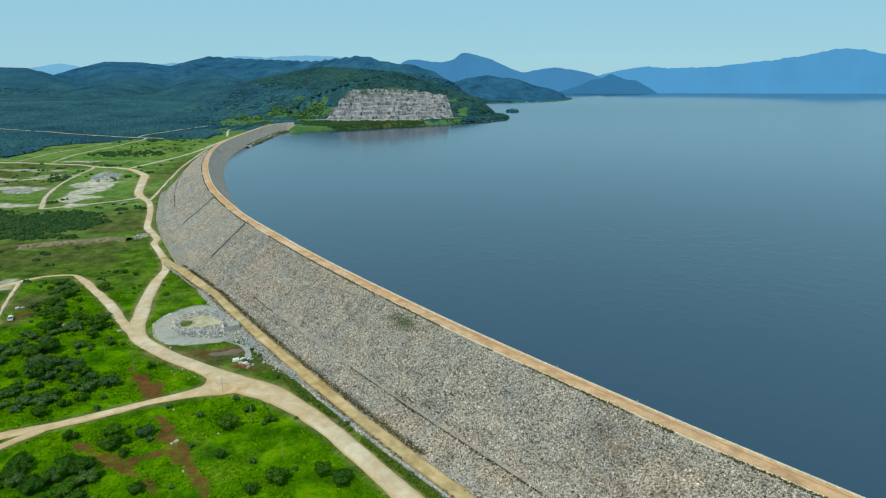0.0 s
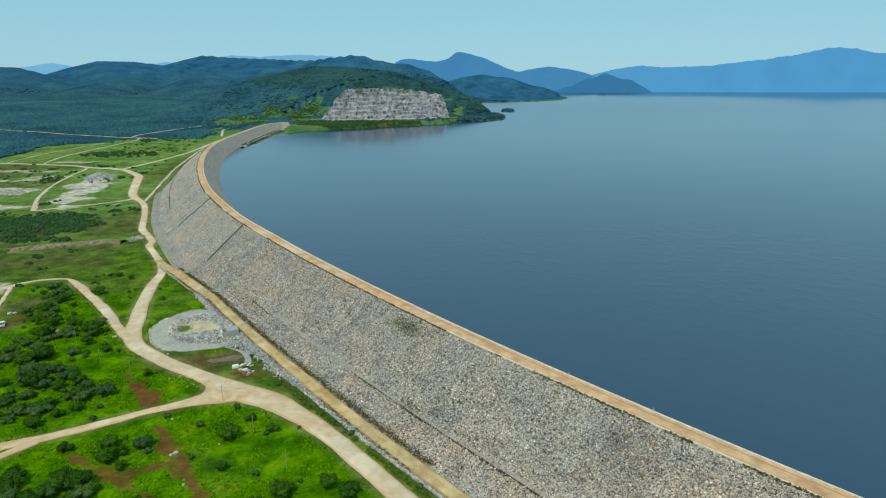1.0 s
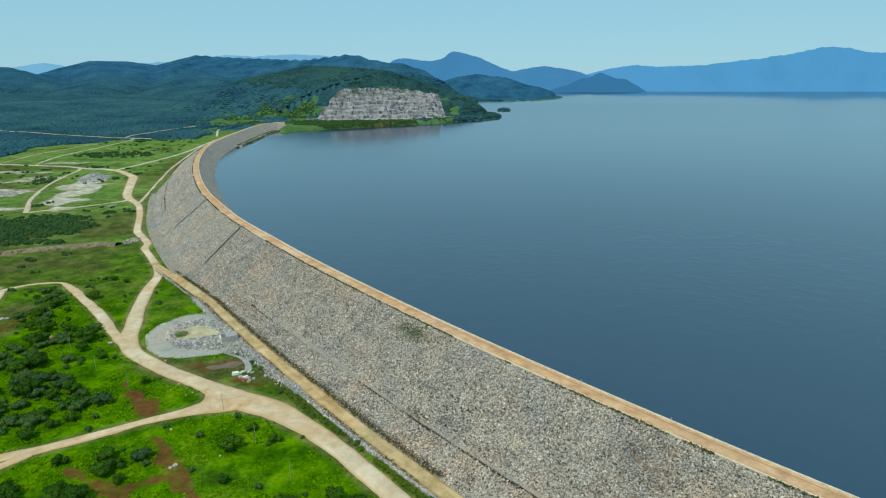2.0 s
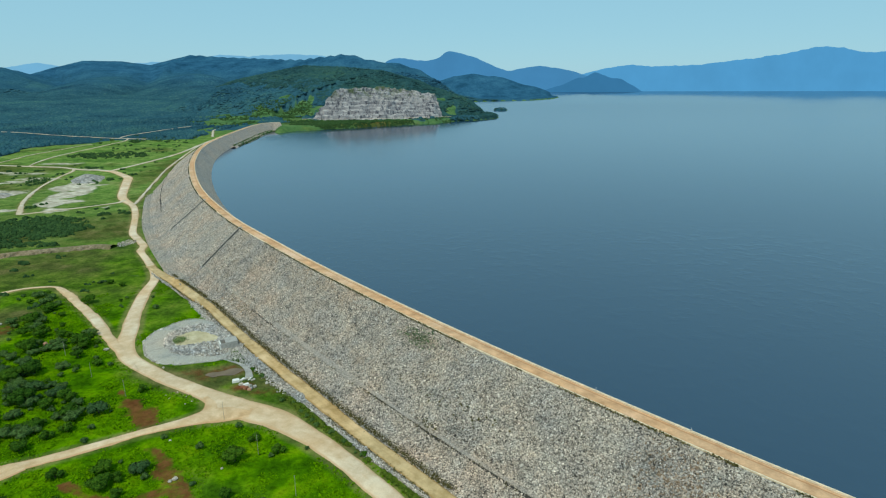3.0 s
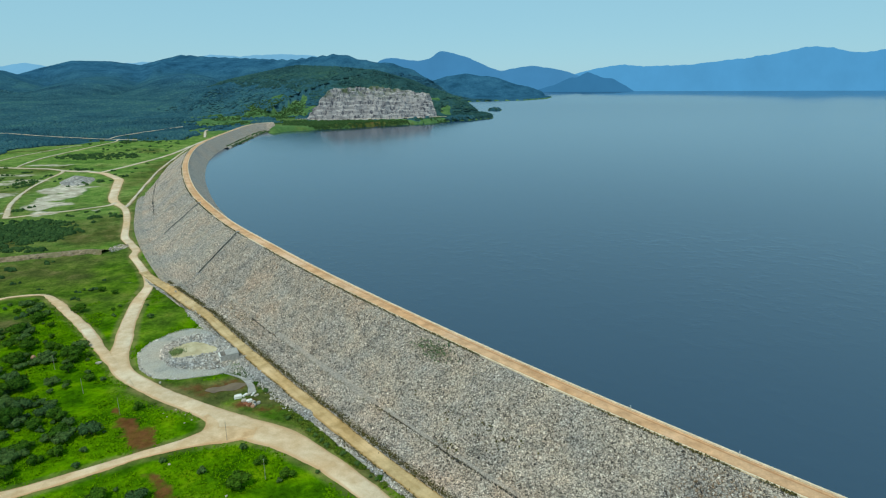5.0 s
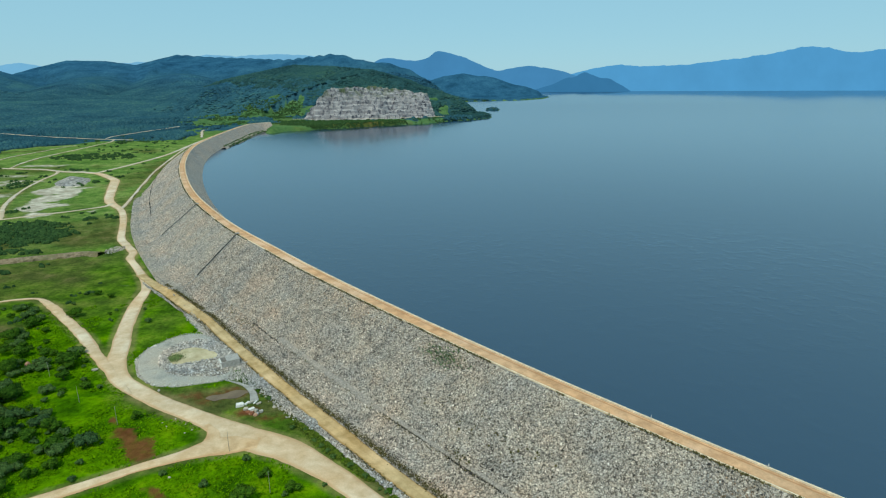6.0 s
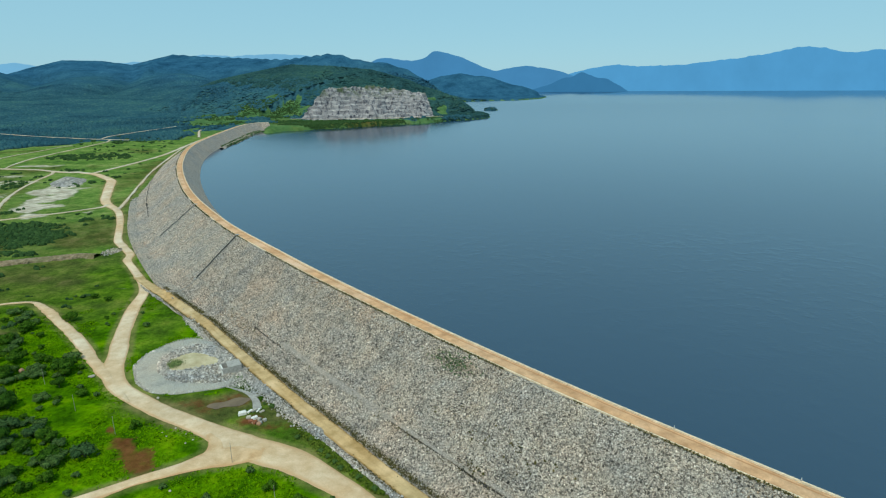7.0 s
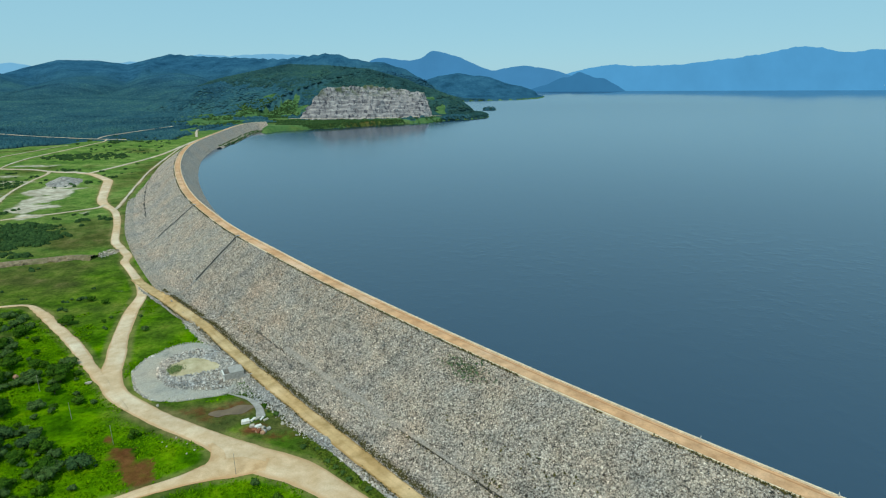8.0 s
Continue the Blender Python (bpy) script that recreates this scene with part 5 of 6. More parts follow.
def weeds():
    """Dark weeds along the crest's edge, the ledge and the toe track, and in patches on the slope."""
    lines = [(5.65, 0.16, 12000, 720), (37.0, 0.55, 13000, 330), (42.8, 0.4, 6000, 320), (29.4, 0.35, 900, 250)]
    ks, os = [], []
    for off, spread, n, top in lines:
        ks.append(RNG.uniform(crest_index(top), crest_index(60), n))
        swing = np.interp(CREST[ks[-1].astype(int), 1], [285, 300, 325, 352], [0, 1.5, 4, 8.5]) * (off > 36)
        os.append(off + swing + RNG.normal(0, spread, n))
    for off, y, ro, rk, n in ((27.8, 159, 1.0, 0.8, 60), (21, 160, 3.0, 3.5, 110), (31, 250, 1.5, 4, 80)):
        k0 = crest_index(y + 0.62 * off)
        ks.append(RNG.normal(k0, rk, n))
        os.append(RNG.normal(off, ro * 0.6, n))
    k, o = np.concatenate(ks), np.concatenate(os)
    keep = fbm(k * 3, o * 2, 14, 3) > -0.2
    k, o = k[keep], o[keep]
    c = dam_at(k, o, np.full(len(k), 0.3))
    c[:, 2] = np.maximum(c[:, 2], 0.35)
    nrm = RNG.normal(0, 0.5, c.shape) + np.array([0, 0, 1.0])
    nrm /= np.linalg.norm(nrm, axis=1)[:, None]
    patch = np.arange(len(keep))[keep] >= sum(r[2] for r in lines)
    c[patch, 2] += 0.25
    v, f = leaf_cards(c, nrm, RNG.uniform(0.10, 0.30, len(c)) * np.where(patch, 1.5, 1.0))
    tagged(mesh_of("weeds", v, f, M_WEED, DAM), "dry olive weeds among the stones", kind="stuff")
    # rank growth over the stones at the dam's foot
    n = 17000
    k = RNG.uniform(crest_index(215), crest_index(112), n)
    o = 43.1 + RNG.gamma(2.0, 0.55, n) + np.interp(CREST[k.astype(int), 1], [150, 200], [0.0, 0.9])
    c = dam_at(k, o)
    c[:, 2] = np.maximum(c[:, 2], 0.1) + RNG.uniform(0.1, 0.6, n)
    ok = ~on_road(c[:, 0], c[:, 1], 0.6) & (fbm(c[:, 0], c[:, 1], 7, 3) > -0.22) & ~inside(c[:, 0], c[:, 1], APRON)
    c = c[ok]
    nrm = RNG.normal(0, 0.5, c.shape) + np.array([0, 0, 1.0])
    nrm /= np.linalg.norm(nrm, axis=1)[:, None]
    v, f = leaf_cards(c, nrm, RNG.uniform(0.15, 0.42, len(c)))
    tagged(mesh_of("verge_growth", v, f, M_VERGE, DAM), "dark green rank growth at the dam's foot", kind="stuff")
    # one green patch of shrubs just under the crest
    n = 420
    k, o = RNG.normal(crest_index(195.5), 1.3, n), np.clip(RNG.normal(9.6, 1.3, n), 6.2, 14)
    c = dam_at(k, o, RNG.uniform(0.2, 0.9, n))
    nrm = RNG.normal(0, 0.5, c.shape) + np.array([0, 0, 1.0])
    nrm /= np.linalg.norm(nrm, axis=1)[:, None]
    v, f = leaf_cards(c, nrm, RNG.uniform(0.15, 0.42, n))
    tagged(mesh_of("shrub_patch", v, f, M_SHRUB, DAM), "pale green shrubs growing among the stones", kind="stuff")


weeds()


# ---------------------------------------------------------------- drainage chutes down the dam's slope
def chute(k0, drift, reach):
    """An open stone gutter between low concrete lips, with a pale pipe from its foot down to the track."""
    base = thing("drain_chute", (0, 0, 0), "narrow dark stone gutter running down the dam", "drain", "drain chutes on the dam")
    def run(name, o0, o1, rows, mat, label=""):
        o = np.linspace(o0, o1, 34)
        k = k0 + drift * (o - 4) / (reach - 4) + 0.10 * fbm(o * 2, o * 0 + k0, 6.0, 2)
        v = np.stack([dam_at(k + w / 3.0, o, np.full(34, u)) for w, u in rows], 1)
        m = len(rows)
        i = np.arange(34 * m).reshape(34, m)
        f = np.stack([i[:-1, :-1], i[:-1, 1:], i[1:, 1:], i[1:, :-1]], -1).reshape(-1, 4)
        mesh_of(name, v.reshape(-1, 3), f, mat, base, label)
    # the channel's shade is painted, by a near-black colour
    run("channel", 5.2, reach, ((-0.82, 0.30), (-0.7, 0.2), (0.7, 0.2), (0.82, 0.30)), M_GUTTER)
    for a, b in ((-1.04, -0.82), (0.82, 1.04)):
        run("lip", 5.2, reach, ((a, -0.3), (a + 0.02, 0.3), (b - 0.02, 0.3), (b, -0.3)), M_CONC)
    run("pipe", reach + 0.3, 37.6, ((-0.2, -0.1), (-0.14, 0.42), (0.14, 0.42), (0.2, -0.1)), M_CONC, "pale half-buried pipe")
    bm = bmesh.new()
    p = dam_at(np.array([float(k0)]), np.array([5.0]))[0]
    bmesh.ops.create_cube(bm, size=1.0, matrix=pose(*p, 0, 0, 40) @ Matrix.Diagonal((1.8, 1.4, 1.1, 1)))
    bmesh.ops.bevel(bm, geom=bm.edges[:], offset=0.08, segments=1, affect="EDGES")
    part("catch_pit", bm, M_CONC, base)
    p = dam_at(np.array([k0 + drift]), np.array([reach + 0.2]))[0]
    bm = bmesh.new()
    bmesh.ops.create_cube(bm, size=1.0, matrix=pose(*p, 0, 0, 40) @ Matrix.Diagonal((1.5, 1.2, 1.0, 1)))
    bmesh.ops.bevel(bm, geom=bm.edges[:], offset=0.08, segments=1, affect="EDGES")
    part("outfall_box", bm, M_CONC, base)


for row in CHUTES:
    chute(*row)


# ---------------------------------------------------------------- stone-lined stilling basin and its outlet
def build_basin():
    """An oval bank of gravel round a sandy floor."""
    basin = thing("stilling_basin", (-104, 226, 0), "oval grey gravel bank round a sandy hollow", "basin")
    mid = np.array([-104.0, 228.5])
    outer = spline([(-123, 225), (-124, 231), (-122.5, 236), (-118, 244), (-111, 248.5), (-104, 246), (-96, 237.5), (-89, 228), (-86, 217), (-87, 211), (-95, 208.5), (-101, 207), (-107, 207), (-111, 209), (-116, 213.5), (-120.5, 219.5), (-123, 225)], 1.0)[:-1] - mid
    floor = spline([(-112, 227), (-112, 231), (-109, 234), (-105.5, 236), (-100, 234), (-95.5, 229.5), (-97, 227), (-101, 225.5), (-106, 223), (-110, 223.5), (-112, 227)], 0.6)[:-1] - mid
    n = 150
    turn = np.linspace(-math.pi, math.pi, n, endpoint=False)
    def outline(p, wob):
        a, r = np.arctan2(p[:, 1], p[:, 0]), np.hypot(p[:, 0], p[:, 1])
        o = np.argsort(a)
        r = np.interp(turn, a[o], r[o], period=2 * math.pi) * (1 + wob * 2 * fbm(np.cos(turn) * 9 + 40, np.sin(turn) * 9 + 40, 4, 4))
        return np.stack([np.cos(turn), np.sin(turn)], 1) * r[:, None] + mid - np.array([-104, 226])
    outer, floor = outline(outer, 0.035), outline(floor, 0.10)
    # share of the bank that is lined with stones: little in the west, much in the south
    lined = np.interp(turn, [-math.pi, -2.1, -1.65, -1.2, -0.65, 0.0, 0.9, 1.57, 1.9, 2.5, math.pi], [0.25, 0.36, 0.56, 0.70, 0.92, 1.0, 0.9, 0.6, 0.4, 0.33, 0.25])
    def ring(name, rows, mat, label, rough):
        """rows: inside the lining 0 to 1, then over the gravel 1 to 2; height."""
        v = []
        for f, z in rows:
            s = np.minimum(f, 1) * lined + max(f - 1, 0) * (1 - lined) if f >= 0 else np.full(n, f)
            p = floor * (1 - s)[:, None] + outer * s[:, None]
            if f == -1:
                p = floor * 0.02
            zz = z + rough * 2 * fbm(p[:, 0] * 4 + 50, p[:, 1] * 4, 3.0, 3)
            v.append(np.concatenate([p, zz[:, None]], 1))
        v = np.stack(v, 1)
        m = len(rows)
        i = np.arange(n * m).reshape(n, m)
        j = np.roll(i, -1, 0)
        f = np.stack([i[:, :-1], i[:, 1:], j[:, 1:], j[:, :-1]], -1).reshape(-1, 4)
        return mesh_of(name, v.reshape(-1, 3), f, mat, basin, label)
    ring("gravel_bank", [(2.0, -0.3), (1.95, 0.2), (1.85, 0.5), (1.7, 0.7), (1.5, 0.8), (1.25, 0.85), (1.0, 0.8)], M_GRAVEL, "smooth grey gravel bank", 0.10)
    ring("stone_lining", [(1.06, 0.7), (0.95, 1.0), (0.7, 0.75), (0.35, 0.4), (0.0, 0.05)], M_FILL, "rough grey stones", 0.25)
    ring("sand_floor", [(0.10, 0.12), (0.0, 0.2), (-0.3, 0.24), (-1, 0.26)], M_SAND, "pale sandy floor with weeds", 0.06)
    count = 2600
    a, f = RNG.randint(0, n, count), RNG.uniform(0, 1.06, count)
    s = f * lined[a]
    p = floor[a] * (1 - s)[:, None] + outer[a] * s[:, None]
    z = np.interp(f, [0, 0.35, 0.7, 0.95, 1.06], [0.05, 0.4, 0.75, 1.0, 0.8]) + 0.08
    stones("rubble_lining", np.concatenate([p, z[:, None]], 1), RNG.gamma(4, 0.25, count) * 0.4 + 0.2, M_PALEROCK, basin, "loose grey stones")
    # weeds over the floor's west end
    n3 = 1100
    c = np.stack([RNG.normal(-5.8, 1.3, n3), RNG.normal(1.6, 1.5, n3), RNG.uniform(0.3, 0.6, n3)], 1)
    nrm = RNG.normal(0, 0.5, c.shape) + np.array([0, 0, 1.0])
    nrm /= np.linalg.norm(nrm, axis=1)[:, None]
    v, f = leaf_cards(c, nrm, RNG.uniform(0.12, 0.3, n3))
    tagged(mesh_of("weeds", v, f, M_SHRUB, basin), "green weeds on the sand", kind="stuff")
    # a row of stones round the bank's outer edge
    n2 = 1300
    a = RNG.randint(0, n, n2)
    a = a[(np.abs(turn[a]) > 1.9) | (RNG.rand(n2) < 0.35)]
    n2 = len(a)
    p = outer[a] * (1.0 - np.abs(RNG.normal(0, 0.035, (n2, 1))) * (0.5 + (np.abs(turn[a]) > 2.2))[:, None])
    stones("edge_stones", np.concatenate([p, RNG.uniform(0.2, 0.5, (n2, 1))], 1), RNG.gamma(4, 0.25, n2) * 0.28 + 0.14, M_PALEROCK, basin, "loose grey stones along the bank's edge")


M_SAND = dirt_material("pale_sand", (0.42, 0.36, 0.22), (0.60, 0.54, 0.37), (0.30, 0.28, 0.12))
build_basin()


def box(bm, x, y, z, dx, dy, dz, turn=0.0, soft=0.06):
    """A box with eased edges, resting on z."""
    r = bmesh.ops.create_cube(bm, size=1.0, matrix=pose(x, y, z + dz / 2, 0, 0, turn) @ Matrix.Diagonal((dx, dy, dz, 1)))
    bmesh.ops.bevel(bm, geom=list({e for v in r["verts"] for e in v.link_edges}), offset=soft, segments=1, affect="EDGES")


def build_outlet():
    """A concrete culvert outlet: a box open towards the basin, with wing walls and pale posts."""
    o = thing("culvert_outlet", (-88.5, 221.0, 0), "grey concrete culvert outlet with pale posts", "culvert")
    o.rotation_euler.z = radians(27)
    for name, dims, mat, label in (
            ("wall", (0.5, -2.2, 0, 6.5, 0.4, 2.9), M_CONC, ""), ("wall", (0.5, 2.2, 0, 6.5, 0.4, 2.9), M_CONC, ""),
            ("roof_slab", (1.5, 0, 2.9, 4.4, 4.9, 0.3), M_CONC, ""), ("back_wall", (3.6, 0, 0, 0.4, 4.0, 2.9), M_CONC, ""),
            ("floor_slab", (-1.5, 0, 0, 4.4, 4.0, 0.25), M_CONC, ""), ("beam", (-2.5, 0, 2.3, 0.45, 4.8, 0.5), M_WHITE, "whitewashed beam"),
            ("post", (-2.7, -2.2, 0, 0.45, 0.5, 2.4), M_WHITE, "whitewashed post"), ("post", (-2.7, 0.0, 0, 0.4, 0.4, 2.4), M_WHITE, "whitewashed post"), ("post", (-2.7, 2.2, 0, 0.45, 0.5, 2.4), M_WHITE, "whitewashed post"),
            ("wing_wall", (4.6, -2.9, 0, 3.0, 0.35, 1.6), M_CONC, ""), ("apron_slab", (-4.9, -1.6, 0.05, 2.6, 1.8, 0.5), M_WHITE, "broken white slab")):
        bm = bmesh.new()
        box(bm, *dims)
        part(name, bm, mat, o, label)


build_outlet()


def pond():
    """A shallow muddy pool beside the road."""
    bm = bmesh.new()
    vs = [bm.verts.new((-82 + math.cos(a) * 6.4 * (1 + 0.16 * math.sin(3 * a)) - math.sin(a) * 0.7, 200.8 + math.sin(a) * 2.1 * (1 + 0.25 * math.cos(5 * a)) + math.cos(a) * 2.2, 0.14)) for a in np.linspace(0, 2 * math.pi, 40, endpoint=False)]
    bm.faces.new(vs)
    tagged(part("pool", bm, M_POND), "shallow brown muddy pool beside the road", "pool", kind="structure")


pond()


# ---------------------------------------------------------------- rubble, boulders, slabs
def boulder(name, x, y, size, mat, label, category, group, flat=0.7, seed=0):
    r = np.random.RandomState(seed)
    bm = bmesh.new()
    bmesh.ops.create_icosphere(bm, subdivisions=2, radius=0.5)
    sx, sy = r.uniform(0.8, 1.3), r.uniform(0.7, 1.1)
    for v in bm.verts:
        k = 1 + 0.35 * noise.noise(v.co * 2.3 + Vector((seed * 3.1, 0, 0))) + 0.12 * noise.noise(v.co * 6 + Vector((0, seed, 0)))
        v.co = Vector((v.co.x * sx * k, v.co.y * sy * k, max(v.co.z * flat * k, -0.25)))
    for v in bm.verts:
        v.co *= size
    ob = part(name, bm, mat)
    ob.location = (x, y, float(land(np.array([x]), np.array([y]))[0]) + 0.2 * size)
    ob.rotation_euler.z = r.uniform(0, 6)
    return tagged(ob, label, category, group)


M_PALESTONE = plain_material("bleached_stone", (0.44, 0.40, 0.34), 0.85, 0.5, 0.2)
M_REDSTONE = plain_material("reddish_stone", (0.38, 0.22, 0.14), 0.9, 0.5, 0.25)
for i, (x, y, s) in enumerate(((-85, 161, 0.7), (-76.6, 144, 1.5), (-77.6, 143.2, 1.0), (-95, 184, 0.5), (-87, 182, 0.5), (-90, 185, 0.4), (-88.5, 180.5, 0.6), (-94, 188, 0.5), (-66, 148, 0.8), (-134, 220, 1.7), (-80, 173.4, 0.6),
                               (-97, 186, 0.5), (-106, 205, 1.0), (-193, 244, 2.2), (-191.5, 245, 1.5), (-66, 193, 1.2), (-64.5, 192.4, 0.8), (-69, 131, 0.8), (-72, 176.5, .5))):
    boulder("boulder", x, y, s, M_PALESTONE, "pale weathered boulder lying in the grass", "boulder", "boulders in the grass", 0.7, i + 1)
for i, (x, y, s) in enumerate(((-160, 225, 2.2), (-158.6, 226.3, 1.4), (-70.6, 188.8, 1.4), (-72.4, 189.4, 1.2))):
    boulder("boulder", x, y, s, M_REDSTONE, "reddish-brown boulder on bare earth", "boulder", "boulders in the grass", 0.8, i + 40)
for i, (x, y, dx, dy, dz, turn, mat, label) in enumerate((
        (-76.8, 194.3, 2.4, 1.5, 0.9, 20, M_WHITE, "large white broken concrete block in a rubble heap"), (-75.0, 195.6, 2.0, 0.8, 0.5, 65, M_WHITE, "pale broken concrete block in a rubble heap"), (-73.8, 195.9, 1.9, 0.6, 0.6, 50, M_PALESTONE, "pale broken concrete block in a rubble heap"),
        (-72.6, 196.0, 1.6, 0.6, 0.5, 70, M_WHITE, "pale broken concrete block in a rubble heap"), (-71.4, 195.4, 1.5, 0.7, 0.5, 40, M_PALESTONE, "pale broken concrete block in a rubble heap"), (-74.4, 192.0, 1.3, 1.0, 0.8, 10, M_PALESTONE, "pale broken concrete block in a rubble heap"),
        (-72.6, 191.6, 1.9, 1.2, 0.9, 35, M_WHITE, "pale broken concrete block in a rubble heap"), (-70.9, 190.6, 1.2, 0.9, 1.0, 80, M_PALESTONE, "pale broken concrete block in a rubble heap"), (-73.3, 190.2, 1.4, 1.1, 0.7, 15, M_RUST, "rusty brown block in a rubble heap"),
        (-71.9, 189.4, 1.2, 1.2, 0.8, 55, M_RUST, "rusty brown block in a rubble heap"), (-70.2, 189.2, 1.0, 0.9, 0.7, 5, M_CONC, "grey broken block in a rubble heap"), (-69.3, 190.4, 1.1, 0.7, 0.9, 30, M_CONC, "grey broken block in a rubble heap"))):
    bm = bmesh.new()
    box(bm, 0, 0, 0, dx, dy, dz, 0, 0.12)
    for v in bm.verts:
        v.co += Vector((noise.noise(v.co * 1.7 + Vector((i, 0, 0))), noise.noise(v.co * 1.7 + Vector((0, i, 9))), noise.noise(v.co * 1.7 + Vector((5, 0, i))))) * 0.22
    ob = part("rubble_block", bm, mat)
    ob.location, ob.rotation_euler = (x, y, 0.0), (0, 0, radians(turn))
    tagged(ob, label, "rubble", "rubble heap by the junction")
bm = bmesh.new()
for i, (x, y) in enumerate(spline([(-86, 210.6), (-81, 208.2), (-78, 206), (-75, 202), (-73.3, 197.5)], 1.1)):
    box(bm, x, y, 0.06, 1.35, 0.35 + 0.14 * i, 0.2, -28 - 3.2 * i, 0.03)
tagged(part("concrete_chute", bm, M_CONC), "pale concrete drainage channel beside the pool", "drain")


# ---------------------------------------------------------------- pole line, pickup
def build_pole(x, y, high):
    p = thing("utility_pole", (x, y, float(land(np.array([x]), np.array([y]))[0])), "thin weathered wooden pole standing in the grass", "pole", "pole line across the field")
    bm = bmesh.new()
    bmesh.ops.create_cone(bm, cap_ends=True, segments=8, radius1=0.075, radius2=0.05, depth=high + 0.5, matrix=pose(0, 0, high / 2 - 0.25))
    part("post", bm, M_WOODPOLE, p)
    bm = bmesh.new()
    bmesh.ops.create_cone(bm, cap_ends=True, segments=8, radius1=0.07, radius2=0.05, depth=0.12, matrix=pose(0, 0, high + 0.06))
    part("cap", bm, M_CONC, p)


for x, y, h in ((-147, 216, 5.5), (-128, 199, 5.5), (-110, 186, 5.8), (-73, 171, 6.2), (-58, 154, 6.0), (-44, 137, 6.0)):
    build_pole(x, y, h)


def build_pickup(x, y, turn):
    car = thing("pickup_truck", (x, y, 0.05), "white pickup truck parked on open grass", "car")
    car.rotation_euler.z = radians(turn)
    for name, dims, mat in (("body", (0, 0, 0.45, 4.9, 1.8, 0.55), M_WHITE), ("cab", (0.25, 0, 1.0, 1.9, 1.6, 0.75), M_WHITE), ("bonnet", (1.75, 0, 0.95, 1.3, 1.65, 0.2), M_WHITE),
                            ("windscreen", (1.2, 0, 1.1, 0.1, 1.4, 0.5), M_GLASS), ("rear_window", (-0.72, 0, 1.1, 0.1, 1.3, 0.45), M_GLASS), ("side_window", (0.25, 0.8, 1.15, 1.4, 0.06, 0.45), M_GLASS), ("side_window", (0.25, -0.8, 1.15, 1.4, 0.06, 0.45), M_GLASS),
                            ("load_bed", (-1.6, 0, 1.0, 1.5, 1.5, 0.05), M_DARK), ("side_wall", (-1.6, 0.85, 0.98, 1.7, 0.1, 0.35), M_WHITE), ("side_wall", (-1.6, -0.85, 0.98, 1.7, 0.1, 0.35), M_WHITE), ("tailgate", (-2.4, 0, 0.98, 0.1, 1.7, 0.35), M_WHITE), ("bumper", (2.48, 0, 0.4, 0.15, 1.75, 0.25), M_DARK)):
        bm = bmesh.new()
        box(bm, *dims, 0, 0.04)
        part(name, bm, mat, car)
    for wx, wy in ((1.6, 0.85), (1.6, -0.85), (-1.5, 0.85), (-1.5, -0.85)):
        bm = bmesh.new()
        bmesh.ops.create_cone(bm, cap_ends=True, segments=16, radius1=0.38, radius2=0.38, depth=0.25, matrix=pose(wx, wy, 0.38, 90))
        w = part("wheel", bm, M_DARK, car)
        bm = bmesh.new()
        bmesh.ops.create_cone(bm, cap_ends=True, segments=12, radius1=0.2, radius2=0.17, depth=0.28, matrix=pose(wx, wy, 0.38, 90))
        part("rim", bm, M_CONC, w)


build_pickup(-187.5, 232, 122)


# ---------------------------------------------------------------- eroded bank and a stone crossing in the fields
def build_bank():
    line = spline([(-262, 340), (-247, 349), (-232, 356), (-215, 363), (-205, 362)], 0.8)
    n = sides(line)
    cols = []
    for o, z in ((3.2, -0.3), (2.2, 0.8), (1.0, 1.9), (-0.8, 2.1), (-7.5, -0.1)):
        r = 1.8 * fbm(np.arange(len(line)) * 0.8, np.full(len(line), o * 9.0), 3.0, 3)
        p = line[:, :2] + n * (o + r)[:, None]
        cols.append(np.concatenate([p, (land(p[:, 0], p[:, 1]) + z + 0.3 * r)[:, None]], 1))
    v = np.stack(cols, 1)
    i = np.arange(v.shape[0] * 5).reshape(-1, 5)
    f = np.stack([i[:-1, :-1], i[1:, :-1], i[1:, 1:], i[:-1, 1:]], -1).reshape(-1, 4)
    tagged(mesh_of("earth_bank", v.reshape(-1, 3), f, M_BANK), "low eroded brown earth bank in the fields", "bank", kind="structure")


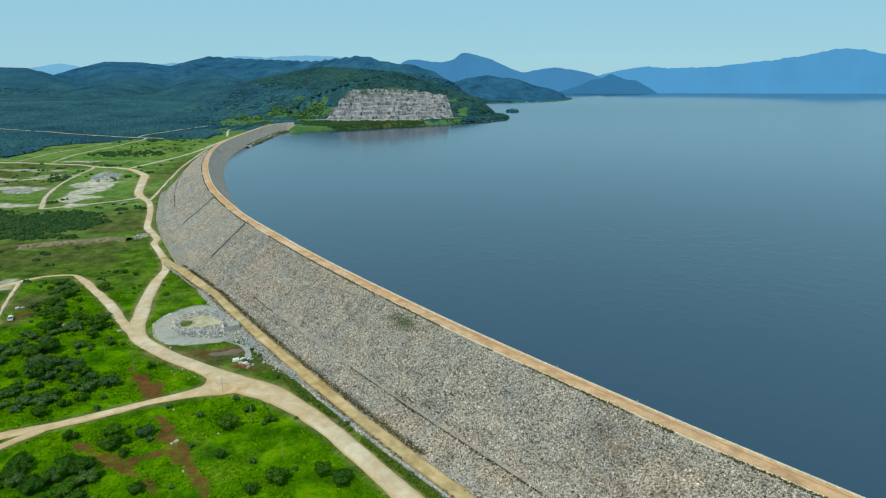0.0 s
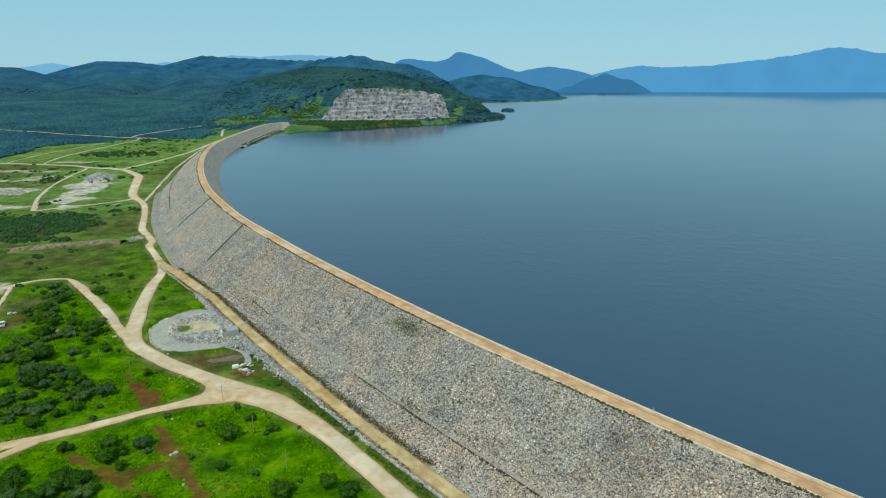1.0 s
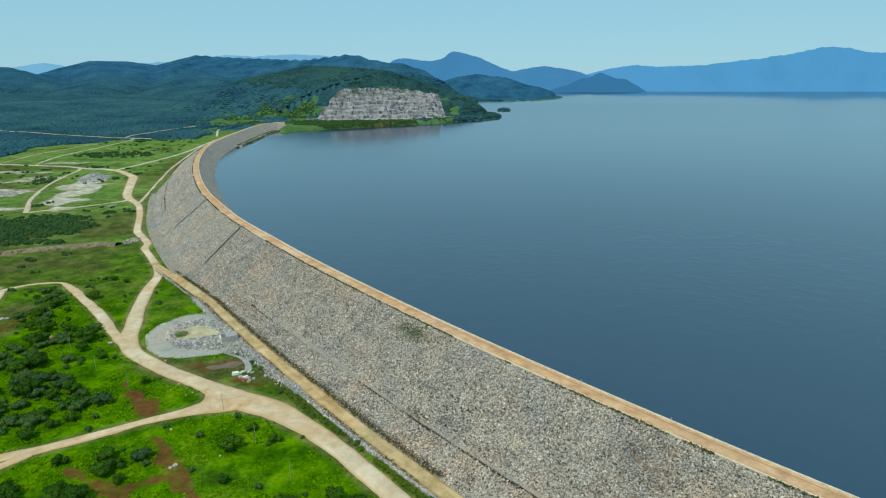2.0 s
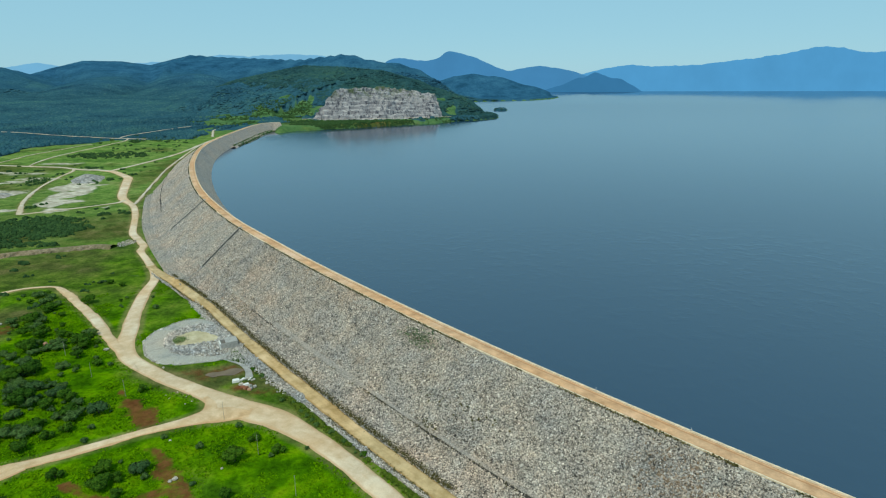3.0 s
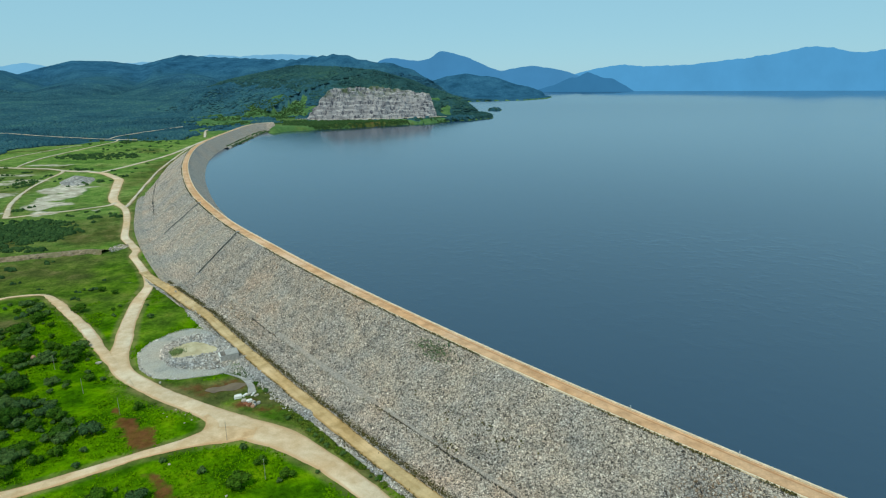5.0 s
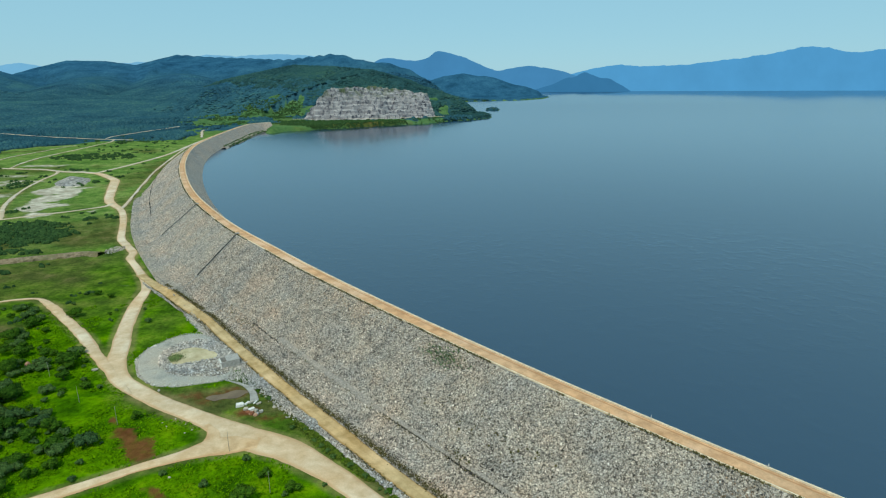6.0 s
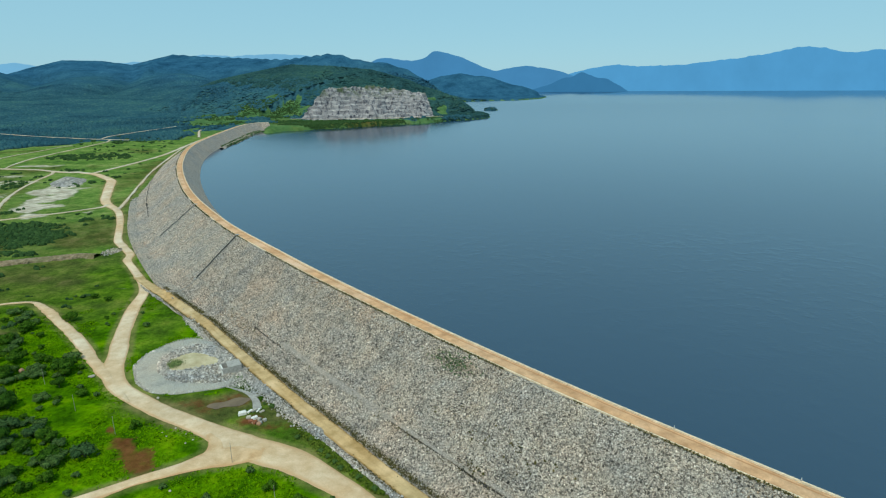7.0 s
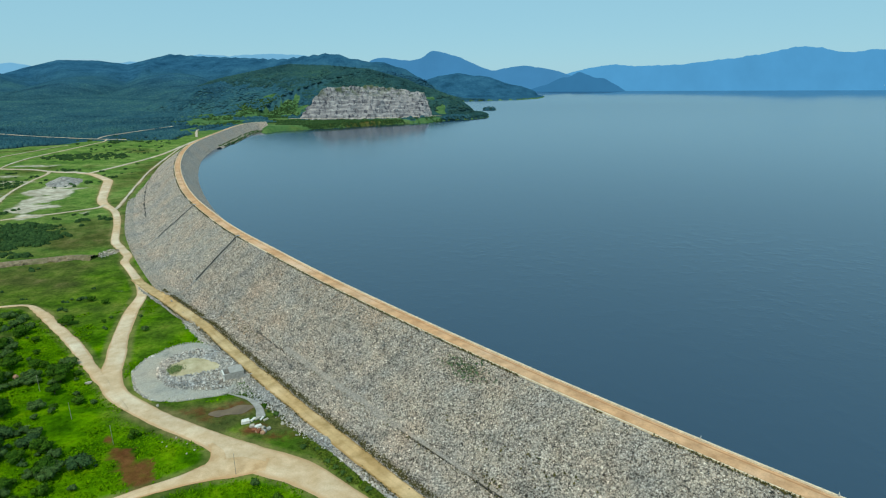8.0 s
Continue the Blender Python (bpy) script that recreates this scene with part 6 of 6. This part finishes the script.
M_BANK = dirt_material("eroded_earth", (0.15, 0.118, 0.07), (0.33, 0.262, 0.175), (0.14, 0.14, 0.06), 1.5)
build_bank()
a, q = RNG.uniform(0, 6.28, 220), RNG.uniform(0, 1, 220) ** 0.5
tagged(stones("stone_spill", np.stack([-201.5 + np.cos(a) * q * 5, 372 + np.sin(a) * q * 8, 0.25 + 0 * a], 1), RNG.uniform(0.3, 0.85, 220), M_ROCK, None, "spill of pale stones beside the road"), category="stones")


def gravel_heap(cx, cy, rx, ry, skew, high):
    """A low fan of dumped grey gravel at the edge of the stony field."""
    az = np.linspace(0, 2 * math.pi, 48, endpoint=False)
    rows = []
    for f, h in ((1.0, -0.2), (0.85, 0.35), (0.6, 1.4), (0.35, 2.6), (0.12, 3.5), (0.01, 3.7)):
        r = f * (1 + 0.35 * fbm(np.cos(az) * 6 + 20, np.sin(az) * 6, 4, 3))
        x, y = cx + rx * r * np.cos(az) - skew * r * np.sin(az), cy + ry * r * np.sin(az)
        rows.append(np.stack([x, y, land(x, y) + h * high + 0.5 * fbm(x, y, 5, 3) * f], 1))
    v = np.stack(rows, 1)
    i = np.arange(48 * 6).reshape(48, 6)
    j = np.roll(i, -1, 0)
    f = np.stack([i[:, :-1], j[:, :-1], j[:, 1:], i[:, 1:]], -1).reshape(-1, 4)
    tagged(mesh_of("gravel_mound", v.reshape(-1, 3), f, M_HEAP), "low heap of dumped grey gravel in the stony field", "gravel heap")


M_HEAP = stone_material("dumped_gravel", [(0.26, 0.255, 0.245), (0.34, 0.335, 0.32), (0.44, 0.43, 0.41)], 2.4, False)
gravel_heap(-352, 599, 18, 22, 5, 1.45)
gravel_heap(-394, 528, 17, 14, 6, 0.6)


# ---------------------------------------------------------------- survey marks on the crest wall
for k0 in (363.0, 371.4):
    p = dam_at(np.array([k0]), np.array([0.22]), np.array([0.4]))[0]
    mark = thing("survey_mark", p, "small pale survey mark on the crest wall", "survey mark", "survey marks on the crest")
    bm = bmesh.new()
    box(bm, 0, 0, 0, 0.34, 0.34, 0.22, 40, 0.03)
    part("plinth", bm, M_CONC, mark)
    bm = bmesh.new()
    bmesh.ops.create_cone(bm, cap_ends=True, segments=10, radius1=0.06, radius2=0.05, depth=0.55, matrix=pose(0, 0, 0.48))
    part("rod", bm, M_WHITE, mark)
